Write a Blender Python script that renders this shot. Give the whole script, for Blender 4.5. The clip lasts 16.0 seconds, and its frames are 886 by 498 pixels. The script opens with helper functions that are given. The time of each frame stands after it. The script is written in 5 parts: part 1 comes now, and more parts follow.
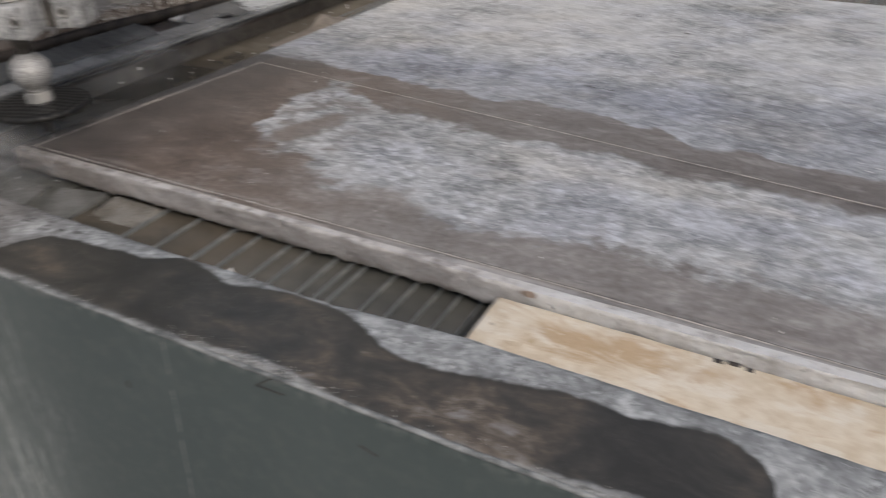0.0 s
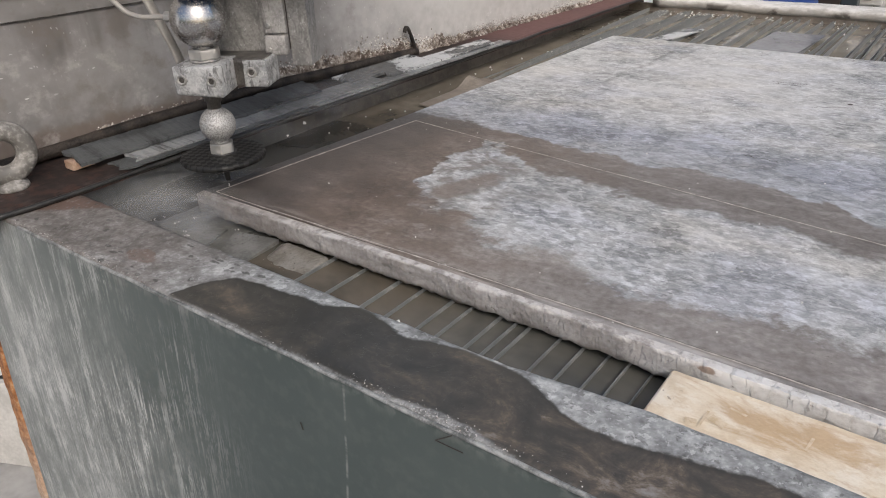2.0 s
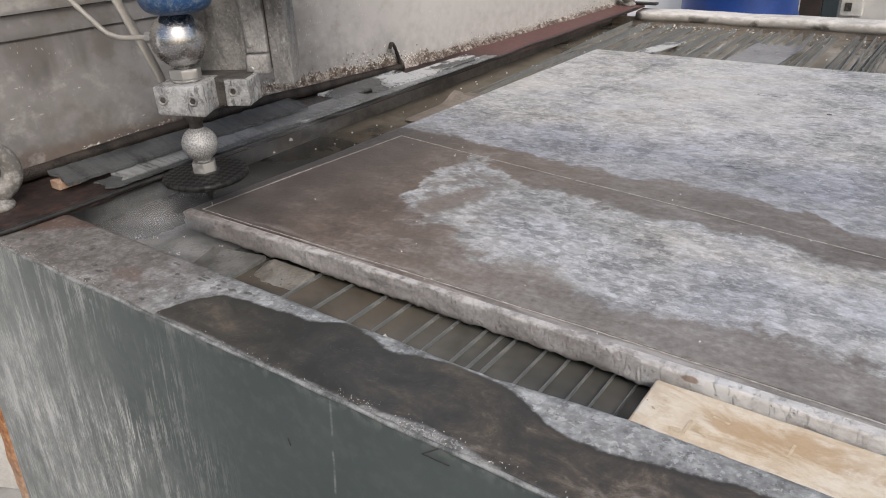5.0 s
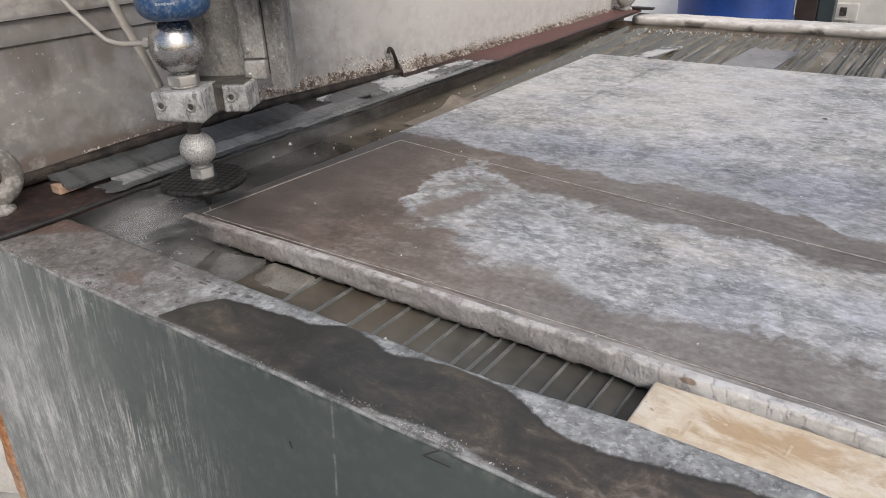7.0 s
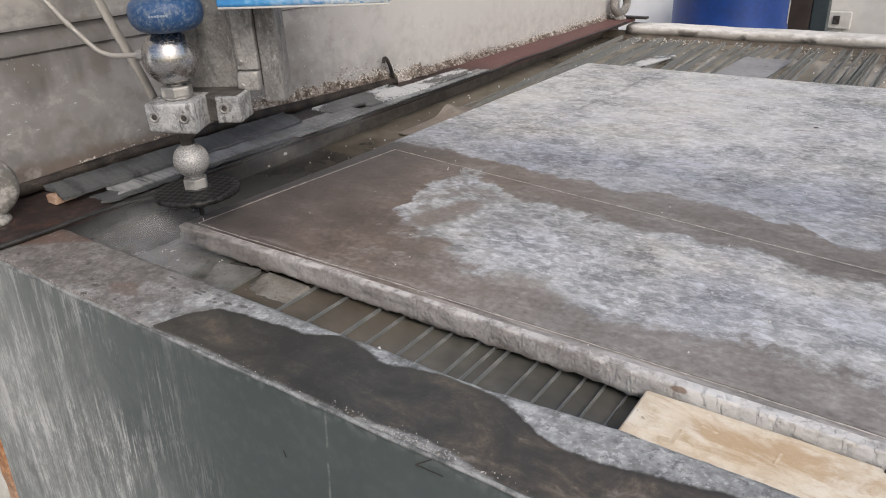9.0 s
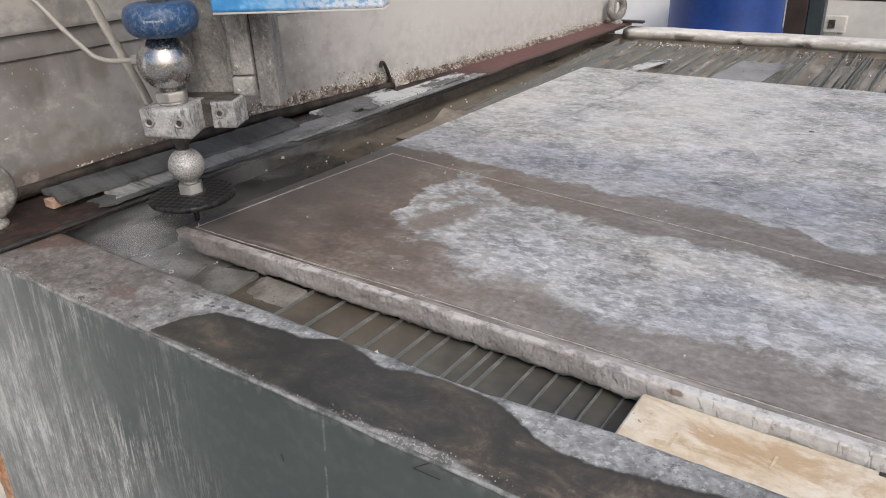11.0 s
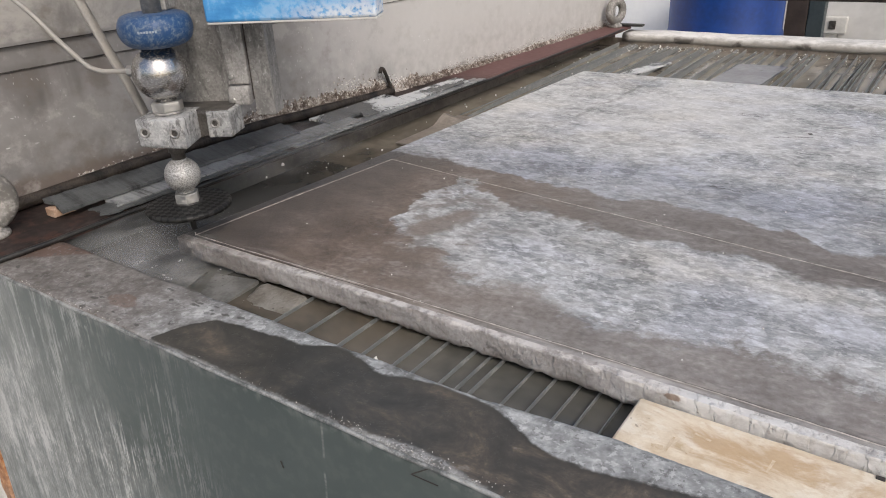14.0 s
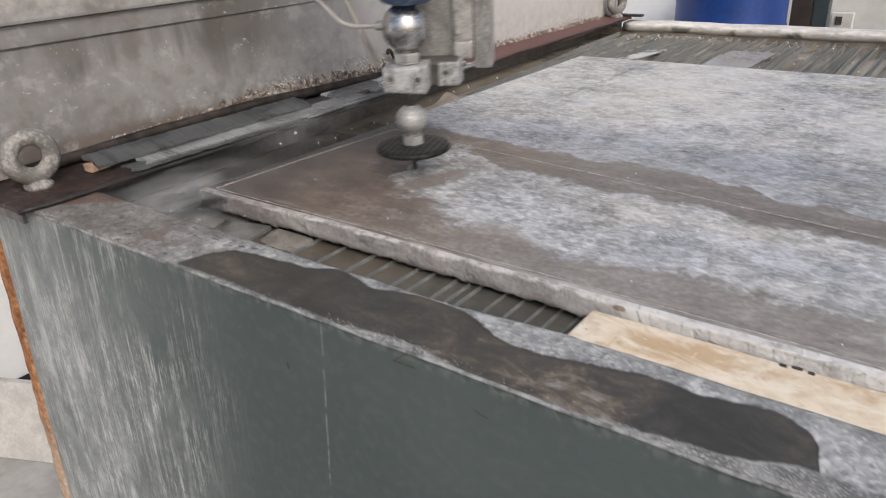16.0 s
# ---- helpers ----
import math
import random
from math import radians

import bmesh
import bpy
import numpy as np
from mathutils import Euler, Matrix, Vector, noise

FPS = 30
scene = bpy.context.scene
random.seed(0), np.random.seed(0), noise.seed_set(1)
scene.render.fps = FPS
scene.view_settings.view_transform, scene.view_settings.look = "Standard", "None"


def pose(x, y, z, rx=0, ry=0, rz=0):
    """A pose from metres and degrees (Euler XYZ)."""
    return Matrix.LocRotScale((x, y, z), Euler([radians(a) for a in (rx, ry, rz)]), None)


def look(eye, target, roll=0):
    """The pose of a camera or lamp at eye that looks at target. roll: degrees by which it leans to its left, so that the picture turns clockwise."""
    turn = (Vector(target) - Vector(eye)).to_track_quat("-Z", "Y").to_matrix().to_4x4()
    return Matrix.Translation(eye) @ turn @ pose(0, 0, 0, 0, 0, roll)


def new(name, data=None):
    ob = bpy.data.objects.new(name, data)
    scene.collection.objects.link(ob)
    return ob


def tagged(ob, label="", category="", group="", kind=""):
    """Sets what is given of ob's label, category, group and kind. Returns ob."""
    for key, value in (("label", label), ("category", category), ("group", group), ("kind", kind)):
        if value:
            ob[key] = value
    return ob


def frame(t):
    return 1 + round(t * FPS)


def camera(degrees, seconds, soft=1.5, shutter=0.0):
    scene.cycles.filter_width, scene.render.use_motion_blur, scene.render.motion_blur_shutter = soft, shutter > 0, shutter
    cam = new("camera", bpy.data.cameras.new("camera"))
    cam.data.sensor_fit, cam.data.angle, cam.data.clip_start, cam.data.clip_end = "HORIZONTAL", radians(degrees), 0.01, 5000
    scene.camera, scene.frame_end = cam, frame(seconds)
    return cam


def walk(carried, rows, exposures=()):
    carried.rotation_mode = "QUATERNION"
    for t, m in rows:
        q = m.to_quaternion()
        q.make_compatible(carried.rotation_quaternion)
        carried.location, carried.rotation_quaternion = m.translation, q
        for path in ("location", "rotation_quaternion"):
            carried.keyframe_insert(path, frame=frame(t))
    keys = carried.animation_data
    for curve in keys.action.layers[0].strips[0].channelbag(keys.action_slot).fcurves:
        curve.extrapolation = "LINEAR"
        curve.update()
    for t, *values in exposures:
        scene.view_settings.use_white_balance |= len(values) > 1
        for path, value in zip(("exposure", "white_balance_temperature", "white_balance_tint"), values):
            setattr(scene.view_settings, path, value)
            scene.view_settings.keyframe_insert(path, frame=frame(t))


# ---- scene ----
cam = camera(63.2, 16.0, soft=1.0, shutter=0.5)
PATH = [
    (0, (0.949, -0.517, 1.297), (0.134, 0.967, 0.233), -1.4),
    (0.5, (0.892, -0.556, 1.31), (-0.13, 0.833, 0.297), -1.5),
    (1, (0.884, -0.559, 1.312), (-0.192, 0.824, 0.347), -2.1),
    (1.5, (0.888, -0.556, 1.308), (-0.202, 0.833, 0.369), -2.4),
    (2, (0.891, -0.557, 1.31), (-0.198, 0.841, 0.383), -2.4),
    (2.5, (0.893, -0.556, 1.308), (-0.195, 0.849, 0.39), -2.5),
    (3, (0.894, -0.554, 1.31), (-0.191, 0.857, 0.398), -2.6),
    (3.5, (0.895, -0.556, 1.311), (-0.187, 0.859, 0.402), -2.7),
    (4, (0.899, -0.556, 1.313), (-0.182, 0.863, 0.409), -2.8),
    (6.5, (0.899, -0.563, 1.314), (-0.174, 0.873, 0.426), -2.8),
    (7, (0.9, -0.564, 1.316), (-0.173, 0.873, 0.43), -2.8),
    (7.5, (0.9, -0.564, 1.318), (-0.173, 0.876, 0.437), -2.8),
    (8, (0.902, -0.565, 1.319), (-0.172, 0.876, 0.441), -2.8),
    (8.5, (0.905, -0.565, 1.32), (-0.168, 0.88, 0.446), -2.8),
    (9, (0.906, -0.565, 1.321), (-0.164, 0.884, 0.453), -2.8),
    (11.5, (0.908, -0.567, 1.323), (-0.157, 0.892, 0.463), -2.8),
    (12, (0.909, -0.567, 1.323), (-0.153, 0.893, 0.463), -2.9),
    (12.5, (0.911, -0.564, 1.323), (-0.149, 0.898, 0.464), -2.9),
    (13, (0.912, -0.564, 1.324), (-0.15, 0.898, 0.468), -3.0),
    (13.5, (0.915, -0.565, 1.326), (-0.155, 0.893, 0.472), -3.2),
    (14, (0.914, -0.565, 1.327), (-0.162, 0.891, 0.476), -3.3),
    (14.5, (0.919, -0.568, 1.325), (-0.168, 0.881, 0.476), -3.4),
    (15, (0.943, -0.599, 1.33), (-0.163, 0.836, 0.481), -3.7),
    (15.5, (0.975, -0.647, 1.332), (-0.14, 0.784, 0.49), -3.3),
    (16, (1.028, -0.662, 1.308), (-0.083, 0.768, 0.459), -3.2),
]
walk(cam, [(t, look(eye, target, roll)) for t, eye, target, roll in PATH], [(0, -.36), (.25, -.21), (.5, -.10), (1.0, -.06), (7, -.05), (9, -.02), (12, 0), (16, 0)])

# ---- light ----
world = bpy.data.worlds.new("sky")
scene.world = world
world.use_nodes = True
wt = world.node_tree
sky = wt.nodes.new("ShaderNodeTexSky")
sky.sky_type = "NISHITA"
sky.sun_disc = False
sky.sun_elevation = radians(42)
sky.sun_rotation = radians(123)
sky.dust_density = 4.0
sky.air_density = 1.0
wt.links.new(sky.outputs["Color"], wt.nodes["Background"].inputs["Color"])
wt.nodes["Background"].inputs["Strength"].default_value = 0.15

sun_data = bpy.data.lights.new("sun", "SUN")
sun_data.energy = 1.3
sun_data.angle = radians(16)
sun_data.color = (1.0, 0.985, 0.965)
sun = new("sun", sun_data)
sun.matrix_world = look((6, -4, 6.5), (0, 0, 0))


# ---- materials ----
class Mat:
    """A node material with short calls for the nodes that recur."""

    def __init__(self, name, rough=0.6, metal=0.0, spec=0.5):
        self.m = bpy.data.materials.new(name)
        self.m.use_nodes = True
        self.t = self.m.node_tree
        self.b = self.t.nodes["Principled BSDF"]
        self.b.inputs["Roughness"].default_value = rough
        self.b.inputs["Metallic"].default_value = metal
        self.b.inputs["Specular IOR Level"].default_value = spec
        self.co = self.t.nodes.new("ShaderNodeTexCoord").outputs["Object"]
        self.xyz = None

    def put(self, socket, v):
        if isinstance(v, bpy.types.NodeSocket):
            self.t.links.new(v, socket)
        elif isinstance(v, tuple) and len(v) == 3 and socket.type == "RGBA":
            socket.default_value = (*v, 1)
        else:
            socket.default_value = v

    def set(self, key, v):
        self.put(self.b.inputs[key], v)
        return self

    def axis(self, i):
        if self.xyz is None:
            n = self.t.nodes.new("ShaderNodeSeparateXYZ")
            self.put(n.inputs[0], self.co)
            self.xyz = n.outputs
        return self.xyz[i]

    def math(self, op, a, b=0.0, clamp=False):
        n = self.t.nodes.new("ShaderNodeMath")
        n.operation, n.use_clamp = op, clamp
        self.put(n.inputs[0], a), self.put(n.inputs[1], b)
        return n.outputs[0]

    def add(self, a, b):
        return self.math("ADD", a, b)

    def sub(self, a, b):
        return self.math("SUBTRACT", a, b)

    def mul(self, a, b):
        return self.math("MULTIPLY", a, b)

    def step(self, v, lo, hi):
        """0 below lo, 1 above hi, smooth between; hi < lo turns it round."""
        n = self.t.nodes.new("ShaderNodeMapRange")
        n.interpolation_type = "SMOOTHSTEP"
        flip = hi < lo
        self.put(n.inputs[0], v)
        n.inputs[1].default_value, n.inputs[2].default_value = min(lo, hi), max(lo, hi)
        n.inputs[3].default_value, n.inputs[4].default_value = (1, 0) if flip else (0, 1)
        return n.outputs[0]

    def vec(self, sx=1, sy=1, sz=1, shift=(0, 0, 0), turn=0):
        n = self.t.nodes.new("ShaderNodeMapping")
        self.put(n.inputs["Vector"], self.co)
        n.inputs["Scale"].default_value = (sx, sy, sz)
        n.inputs["Location"].default_value = shift
        n.inputs["Rotation"].default_value = (0, 0, radians(turn))
        return n.outputs[0]

    def noise(self, scale, detail=4, vec=None, rough=0.55, dist=0.0):
        n = self.t.nodes.new("ShaderNodeTexNoise")
        self.put(n.inputs["Vector"], vec if vec is not None else self.co)
        n.inputs["Scale"].default_value, n.inputs["Detail"].default_value = scale, detail
        n.inputs["Roughness"].default_value, n.inputs["Distortion"].default_value = rough, dist
        return n.outputs[0]

    def cells(self, scale, vec=None, feature="F1"):
        n = self.t.nodes.new("ShaderNodeTexVoronoi")
        n.feature = feature
        self.put(n.inputs["Vector"], vec if vec is not None else self.co)
        n.inputs["Scale"].default_value = scale
        return n.outputs["Distance"]

    def warp(self, vec, scale, amount):
        n = self.t.nodes.new("ShaderNodeTexNoise")
        self.put(n.inputs["Vector"], vec)
        n.inputs["Scale"].default_value, n.inputs["Detail"].default_value = scale, 4
        k = self.t.nodes.new("ShaderNodeVectorMath")
        k.operation = "MULTIPLY_ADD"
        self.put(k.inputs[0], n.outputs["Color"])
        k.inputs[1].default_value = (amount, amount, amount)
        self.put(k.inputs[2], vec)
        return k.outputs[0]

    def plates(self, scale, vec):
        """A random tone for each ragged cell."""
        n = self.t.nodes.new("ShaderNodeTexVoronoi")
        self.put(n.inputs["Vector"], vec)
        n.inputs["Scale"].default_value = scale
        g = self.t.nodes.new("ShaderNodeSeparateColor")
        self.put(g.inputs[0], n.outputs["Color"])
        return g.outputs[0]

    def curve(self, v, lo, hi, stops):
        """A smooth height over v, from stops of (v, height), heights in 0..1."""
        n = self.t.nodes.new("ShaderNodeValToRGB")
        n.color_ramp.interpolation = "CARDINAL"
        e = n.color_ramp.elements
        while len(e) < len(stops):
            e.new(0.5)
        for k, (p, h) in zip(e, stops):
            k.position, k.color = (p - lo) / (hi - lo), (h, h, h, 1)
        self.put(n.inputs[0], self.math("DIVIDE", self.sub(v, lo), hi - lo))
        return n.outputs[0]

    def ramp(self, v, stops):
        n = self.t.nodes.new("ShaderNodeValToRGB")
        e = n.color_ramp.elements
        while len(e) < len(stops):
            e.new(0.5)
        for k, (p, c) in zip(e, stops):
            k.position, k.color = p, (*c, 1)
        self.put(n.inputs[0], v)
        return n.outputs[0]

    def mix(self, f, a, b, blend="MIX"):
        n = self.t.nodes.new("ShaderNodeMix")
        n.data_type, n.blend_type = "RGBA", blend
        self.put(n.inputs[0], f), self.put(n.inputs[6], a), self.put(n.inputs[7], b)
        return n.outputs[2]

    def lerp(self, f, a, b):
        n = self.t.nodes.new("ShaderNodeMix")
        self.put(n.inputs[0], f), self.put(n.inputs[2], a), self.put(n.inputs[3], b)
        return n.outputs[0]

    def island(self):
        return self.t.nodes.new("ShaderNodeNewGeometry").outputs["Random Per Island"]

    def each(self):
        return self.t.nodes.new("ShaderNodeObjectInfo").outputs["Random"]

    def bump(self, h, strength=0.3, dist=0.002):
        n = self.t.nodes.new("ShaderNodeBump")
        n.inputs["Strength"].default_value, n.inputs["Distance"].default_value = strength, dist
        self.put(n.inputs["Height"], h)
        self.put(self.b.inputs["Normal"], n.outputs[0])
        return self


def plain(name, a, b, scale=30, rough=0.6, metal=0.0, spec=0.5, bump=0.2, dist=0.001):
    """Two tones broken up at two scales, with fine relief."""
    m = Mat(name, rough, metal, spec)
    n1, n2 = m.noise(scale, 5), m.noise(scale * 9, 3)
    f = m.step(m.add(m.mul(n1, 0.7), m.mul(n2, 0.3)), 0.36, 0.64)
    m.set("Base Color", m.mix(f, a, b))
    m.set("Roughness", m.lerp(n2, max(rough - 0.12, 0.03), min(rough + 0.12, 1)))
    m.bump(m.add(n1, m.mul(n2, 0.6)), bump, dist)
    return m.m


def slab_material():
    """Grey cleft stone: flaky dry surface, a wet brown front and a wet band, damp lilac strip behind it."""
    m = Mat("grey_stone", 0.7)
    x, y = m.axis(0), m.axis(1)
    wob = m.mul(m.sub(m.noise(14, 5, None, .6), 0.5), 0.09)
    fine = m.mul(m.sub(m.noise(60, 5, None, .65), 0.5), 0.034)
    w = m.add(wob, fine)
    yy = m.add(y, w)
    xw = m.add(x, m.mul(w, 1.3))
    low = m.curve(xw, 0, 1.6, [(0, .5), (.20, .49), (.225, .44), (.238, .31), (.25, .22), (.28, .178), (.34, .165), (.385, .18), (.405, .145), (.45, .115), (.5, .116), (.545, .134), (.593, .113), (.637, .094), (.684, .105), (.755, .115), (.79, .135), (.815, .119), (.85, .118), (.887, .127), (.95, .12), (1.2, .12), (1.6, .1)])
    high = m.curve(xw, 0, 1.6, [(0, .3), (.2, .40), (.224, .42), (.26, .413), (.298, .395), (.349, .351), (.405, .341), (.45, .337), (.493, .337), (.545, .32), (.603, .319), (.656, .327), (.695, .319), (.729, .328), (.792, .318), (.874, .307), (1.2, .30), (1.6, .3)])
    top = m.curve(x, 0, 1.6, [(0, .495), (.072, .49), (.138, .474), (.184, .481), (.275, .472), (.356, .467), (.419, .469), (.505, .457), (.569, .479), (.595, .457), (.694, .458), (.735, .444), (.771, .45), (.817, .402), (.886, .407), (1.2, .41), (1.6, .4)])
    blot = m.mul(m.sub(m.noise(38, 6, None, .7), .5), .05)
    front_wet = m.step(m.add(m.sub(low, yy), m.mul(blot, 2.6)), -0.018, 0.026)
    band_wet = m.mul(m.step(m.add(m.sub(yy, high), m.mul(blot, .6)), -0.006, 0.014), m.step(m.sub(top, yy), -0.004, 0.008))
    # a tongue of wet silt that reaches into the dry part
    v = m.sub(m.add(y, w), .238)
    u = m.sub(m.sub(m.add(x, m.mul(w, .8)), .318), m.mul(v, .3))
    du, dv = m.math("DIVIDE", u, .030), m.math("DIVIDE", v, .070)
    tongue = m.mul(m.step(m.add(m.add(m.mul(du, du), m.mul(dv, dv)), m.mul(blot, 44)), 1.75, 0.45), .88)
    film = m.mul(m.mul(m.step(m.noise(17, 7, m.vec(1, 1, 1, (3, 9, 0)), .68, .4), .44, .60), m.step(m.add(x, m.mul(w, 3)), .52, .24)), m.mul(m.step(y, .46, .36), .75))
    wet = m.math("MAXIMUM", m.math("MAXIMUM", front_wet, band_wet), m.math("MAXIMUM", tongue, film))
    # dry stone: clouds, patches, and flaky strokes that lie along the slab
    along = m.vec(1, 1, 1)
    big = m.noise(3.2, 5, along, .6)
    mid = m.noise(12, 8, m.warp(along, 6, .05), .70)
    strokes = m.noise(40, 8, m.warp(m.vec(.9, 1.1, 1, (2, 7, 0)), 18, .03), .76)
    small = m.noise(125, 5, m.vec(.7, 1.35, 1, (5, 1, 0)), .72)
    grit = m.noise(420, 2)
    tone = m.add(.5, m.mul(m.sub(big, .5), .24))
    tone = m.add(tone, m.mul(m.sub(mid, .5), .24))
    tone = m.add(tone, m.mul(m.sub(strokes, .5), .22))
    tone = m.add(tone, m.add(m.mul(m.sub(small, .5), .26), m.mul(m.sub(grit, .5), .10)))
    tone = m.add(tone, m.mul(m.sub(m.plates(24, m.warp(m.warp(m.vec(.9, 1.2, 1, (4, 2, 0)), 12, .045), 60, .012)), .5), .085))
    tone = m.add(tone, m.mul(m.sub(m.plates(60, m.warp(m.vec(.85, 1.25, 1, (7, 5, 0)), 40, .016)), .5), .085))
    tone = m.sub(tone, .012)
    dry = m.ramp(tone, [(0.36, (.20, .206, .206)), (0.44, (.345, .354, .354)), (0.50, (.455, .466, .466)), (0.56, (.57, .583, .583)), (.64, (.76, .775, .775))])
    chip_a = m.noise(58, 5, m.vec(.8, 1.2, 1, (9, 3, 0)), .66, .35)
    chip_b = m.noise(115, 4, m.vec(.75, 1.25, 1, (1, 6, 0)), .62, .3)
    raised = m.add(m.mul(m.step(chip_a, .542, .550), .62), m.mul(m.step(chip_b, .552, .562), .55))
    dry = m.mix(m.mul(raised, m.lerp(m.step(mid, .42, .58), .42, .66)), dry, (.80, .81, .815))
    sunk = m.add(m.mul(m.step(chip_a, .452, .444), .55), m.mul(m.step(chip_b, .44, .43), .55))
    dry = m.mix(m.mul(sunk, m.lerp(m.step(mid, .55, .42), .24, .42)), dry, (.24, .244, .248))
    # a damp lilac-grey strip behind the wet band
    damp = m.mul(m.step(m.add(y, m.mul(w, 2.4)), .68, .57), m.step(y, .34, .46))
    dry = m.mix(damp, dry, m.mix(1.0, dry, (.77, .785, .835), "MULTIPLY"))
    cool = m.mul(m.step(m.noise(6, 4, m.vec(.8, 1.3, 1, (4, 4, 0))), .46, .62), .6)
    dry = m.mix(cool, dry, m.mix(1.0, dry, (.93, .95, 1.04), "MULTIPLY"))
    warm = m.mul(m.step(m.noise(4.5, 5, m.vec(1, 1.5, 1, (3, 1, 0)), .62), .50, .64), .38)
    dry = m.mix(warm, dry, m.mix(1.0, dry, (1.0, .92, .80), "MULTIPLY"))
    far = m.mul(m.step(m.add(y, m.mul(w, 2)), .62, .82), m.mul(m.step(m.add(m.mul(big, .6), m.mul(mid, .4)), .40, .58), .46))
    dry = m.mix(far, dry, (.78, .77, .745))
    # a long soft dark vein, hairline cracks, nicks
    vein_x = m.add(m.add(.165, m.mul(y, .085)), m.mul(m.sub(mid, .5), .05))
    vein = m.mul(m.mul(m.step(m.math("ABSOLUTE", m.sub(x, vein_x)), .012, .0), m.step(y, .80, .90)), m.step(strokes, .58, .44))
    dry = m.mix(m.mul(vein, .65), dry, (.19, .185, .178))
    crack = m.math("ABSOLUTE", m.sub(m.noise(5.5, 5, m.vec(.8, 2.4, 1, (7, 2, 0), 10), .62), .5))
    crack = m.mul(m.step(crack, .008, .0), m.step(m.noise(3, 2, m.vec(1, 1, 1, (1, 8, 0))), .54, .62))
    dry = m.mix(m.mul(crack, .5), dry, (.14, .135, .125))
    nick = m.mul(m.step(m.cells(30, m.warp(m.vec(.7, 1.9, 1, (4, 4, 0)), 40, .03)), .13, .06), m.step(m.noise(11, 3, m.vec(1, 1, 1, (6, 0, 0))), .52, .62))
    dry = m.mix(m.mul(nick, .6), dry, (.19, .185, .178))
    flake = m.mul(m.step(m.cells(42, m.warp(m.vec(.8, 1.7, 1), 50, .03)), .20, .10), m.step(m.noise(8, 3), .53, .64))
    dry = m.mix(m.mul(flake, .75), dry, (.82, .815, .80))
    # wet silt: near black at the jet, brown along the drying edge, greyer further along
    silt_n = m.add(m.mul(m.noise(15, 8, m.vec(.8, 1.4, 1), .68, .3), .6), m.mul(m.noise(6, 5, m.vec(.9, 1.5, 1, (2, 2, 0)), .6, .5), .4))
    silt_f = m.noise(110, 4)
    sil = m.add(m.mul(silt_n, .68), m.mul(silt_f, .32))
    near = m.mul(m.step(m.add(x, m.mul(y, .35)), .66, .26), m.step(y, .58, .42))
    brown = m.ramp(sil, [(.38, (.070, .053, .042)), (.455, (.115, .088, .071)), (.51, (.170, .132, .108)), (.565, (.240, .196, .167)), (.64, (.36, .32, .285))])
    grey = m.ramp(sil, [(.38, (.140, .125, .114)), (.46, (.205, .186, .171)), (.54, (.285, .264, .247)), (.63, (.42, .40, .38))])
    grey = m.mix(m.mul(m.step(y, .24, .34), .8), grey, m.mix(1.0, grey, (.68, .665, .665), "MULTIPLY"))
    wetc = m.mix(near, grey, brown)
    rusty = m.mul(m.mul(m.step(m.noise(8, 6, m.vec(1, 1.2, 1, (6, 5, 0)), .65, .4), .46, .60), m.mul(m.step(x, .10, .20), m.step(x, .62, .36))), .42)
    wetc = m.mix(rusty, wetc, m.mix(silt_n, (.115, .082, .060), (.245, .190, .152)))
    crusty = m.mul(m.mul(m.step(m.noise(30, 7, m.vec(.7, 1.5, 1, (3, 8, 0)), .72), .55, .62), m.step(x, .18, .34)), .38)
    wetc = m.mix(crusty, wetc, (.42, .395, .37))
    soaked = m.mul(m.step(m.add(m.add(x, m.mul(y, -.05)), m.mul(w, 2.0)), .26, .04), .72)
    wetc = m.mix(soaked, wetc, m.mix(silt_n, (.052, .048, .045), (.105, .097, .091)))
    outside = m.mul(m.step(m.sub(x, m.mul(y, .097)), .0145, .0115), m.step(y, .62, .46))
    wetc = m.mix(m.mul(outside, .75), wetc, m.mix(silt_n, (.040, .040, .040), (.090, .090, .092)))
    dark_edge = m.mul(m.mul(m.step(m.add(y, m.mul(w, .6)), .034, .016), m.step(x, .17, .10)), .72)
    wetc = m.mix(dark_edge, wetc, (.052, .047, .043))
    chalk = m.mul(m.mul(m.step(m.noise(24, 6, m.vec(.30, 2.6, 1), .65), .47, .58), m.step(m.add(y, m.mul(w, .5)), .046, .016)), m.step(x, .07, .14))
    wetc = m.mix(m.mul(chalk, .7), wetc, (.47, .42, .385))
    col = m.mix(wet, dry, wetc)
    edge_lime = m.mul(m.mul(m.step(y, .029, .024), m.step(m.add(x, m.mul(w, 3)), .48, .74)), m.lerp(m.step(silt_n, .38, .58), .10, .45))
    col = m.mix(edge_lime, col, (.58, .575, .57))
    rim = m.mul(m.mul(m.step(m.add(y, m.mul(fine, .8)), .021, .010), m.step(m.noise(60, 4), .44, .56)), .6)
    col = m.mix(rim, col, (.60, .57, .54))
    specks = m.mul(m.step(m.cells(120), .10, .05), m.step(m.noise(15, 2), .5, .6))
    col = m.mix(m.mul(specks, .6), col, (.085, .076, .068))
    m.set("Base Color", col)
    m.set("Roughness", m.lerp(wet, m.lerp(damp, .74, .55), m.lerp(silt_f, .32, .54)))
    relief = m.add(m.add(m.mul(mid, .3), m.mul(strokes, .2)), m.add(m.mul(small, .15), m.sub(m.mul(raised, 1.1), m.mul(sunk, .8))))
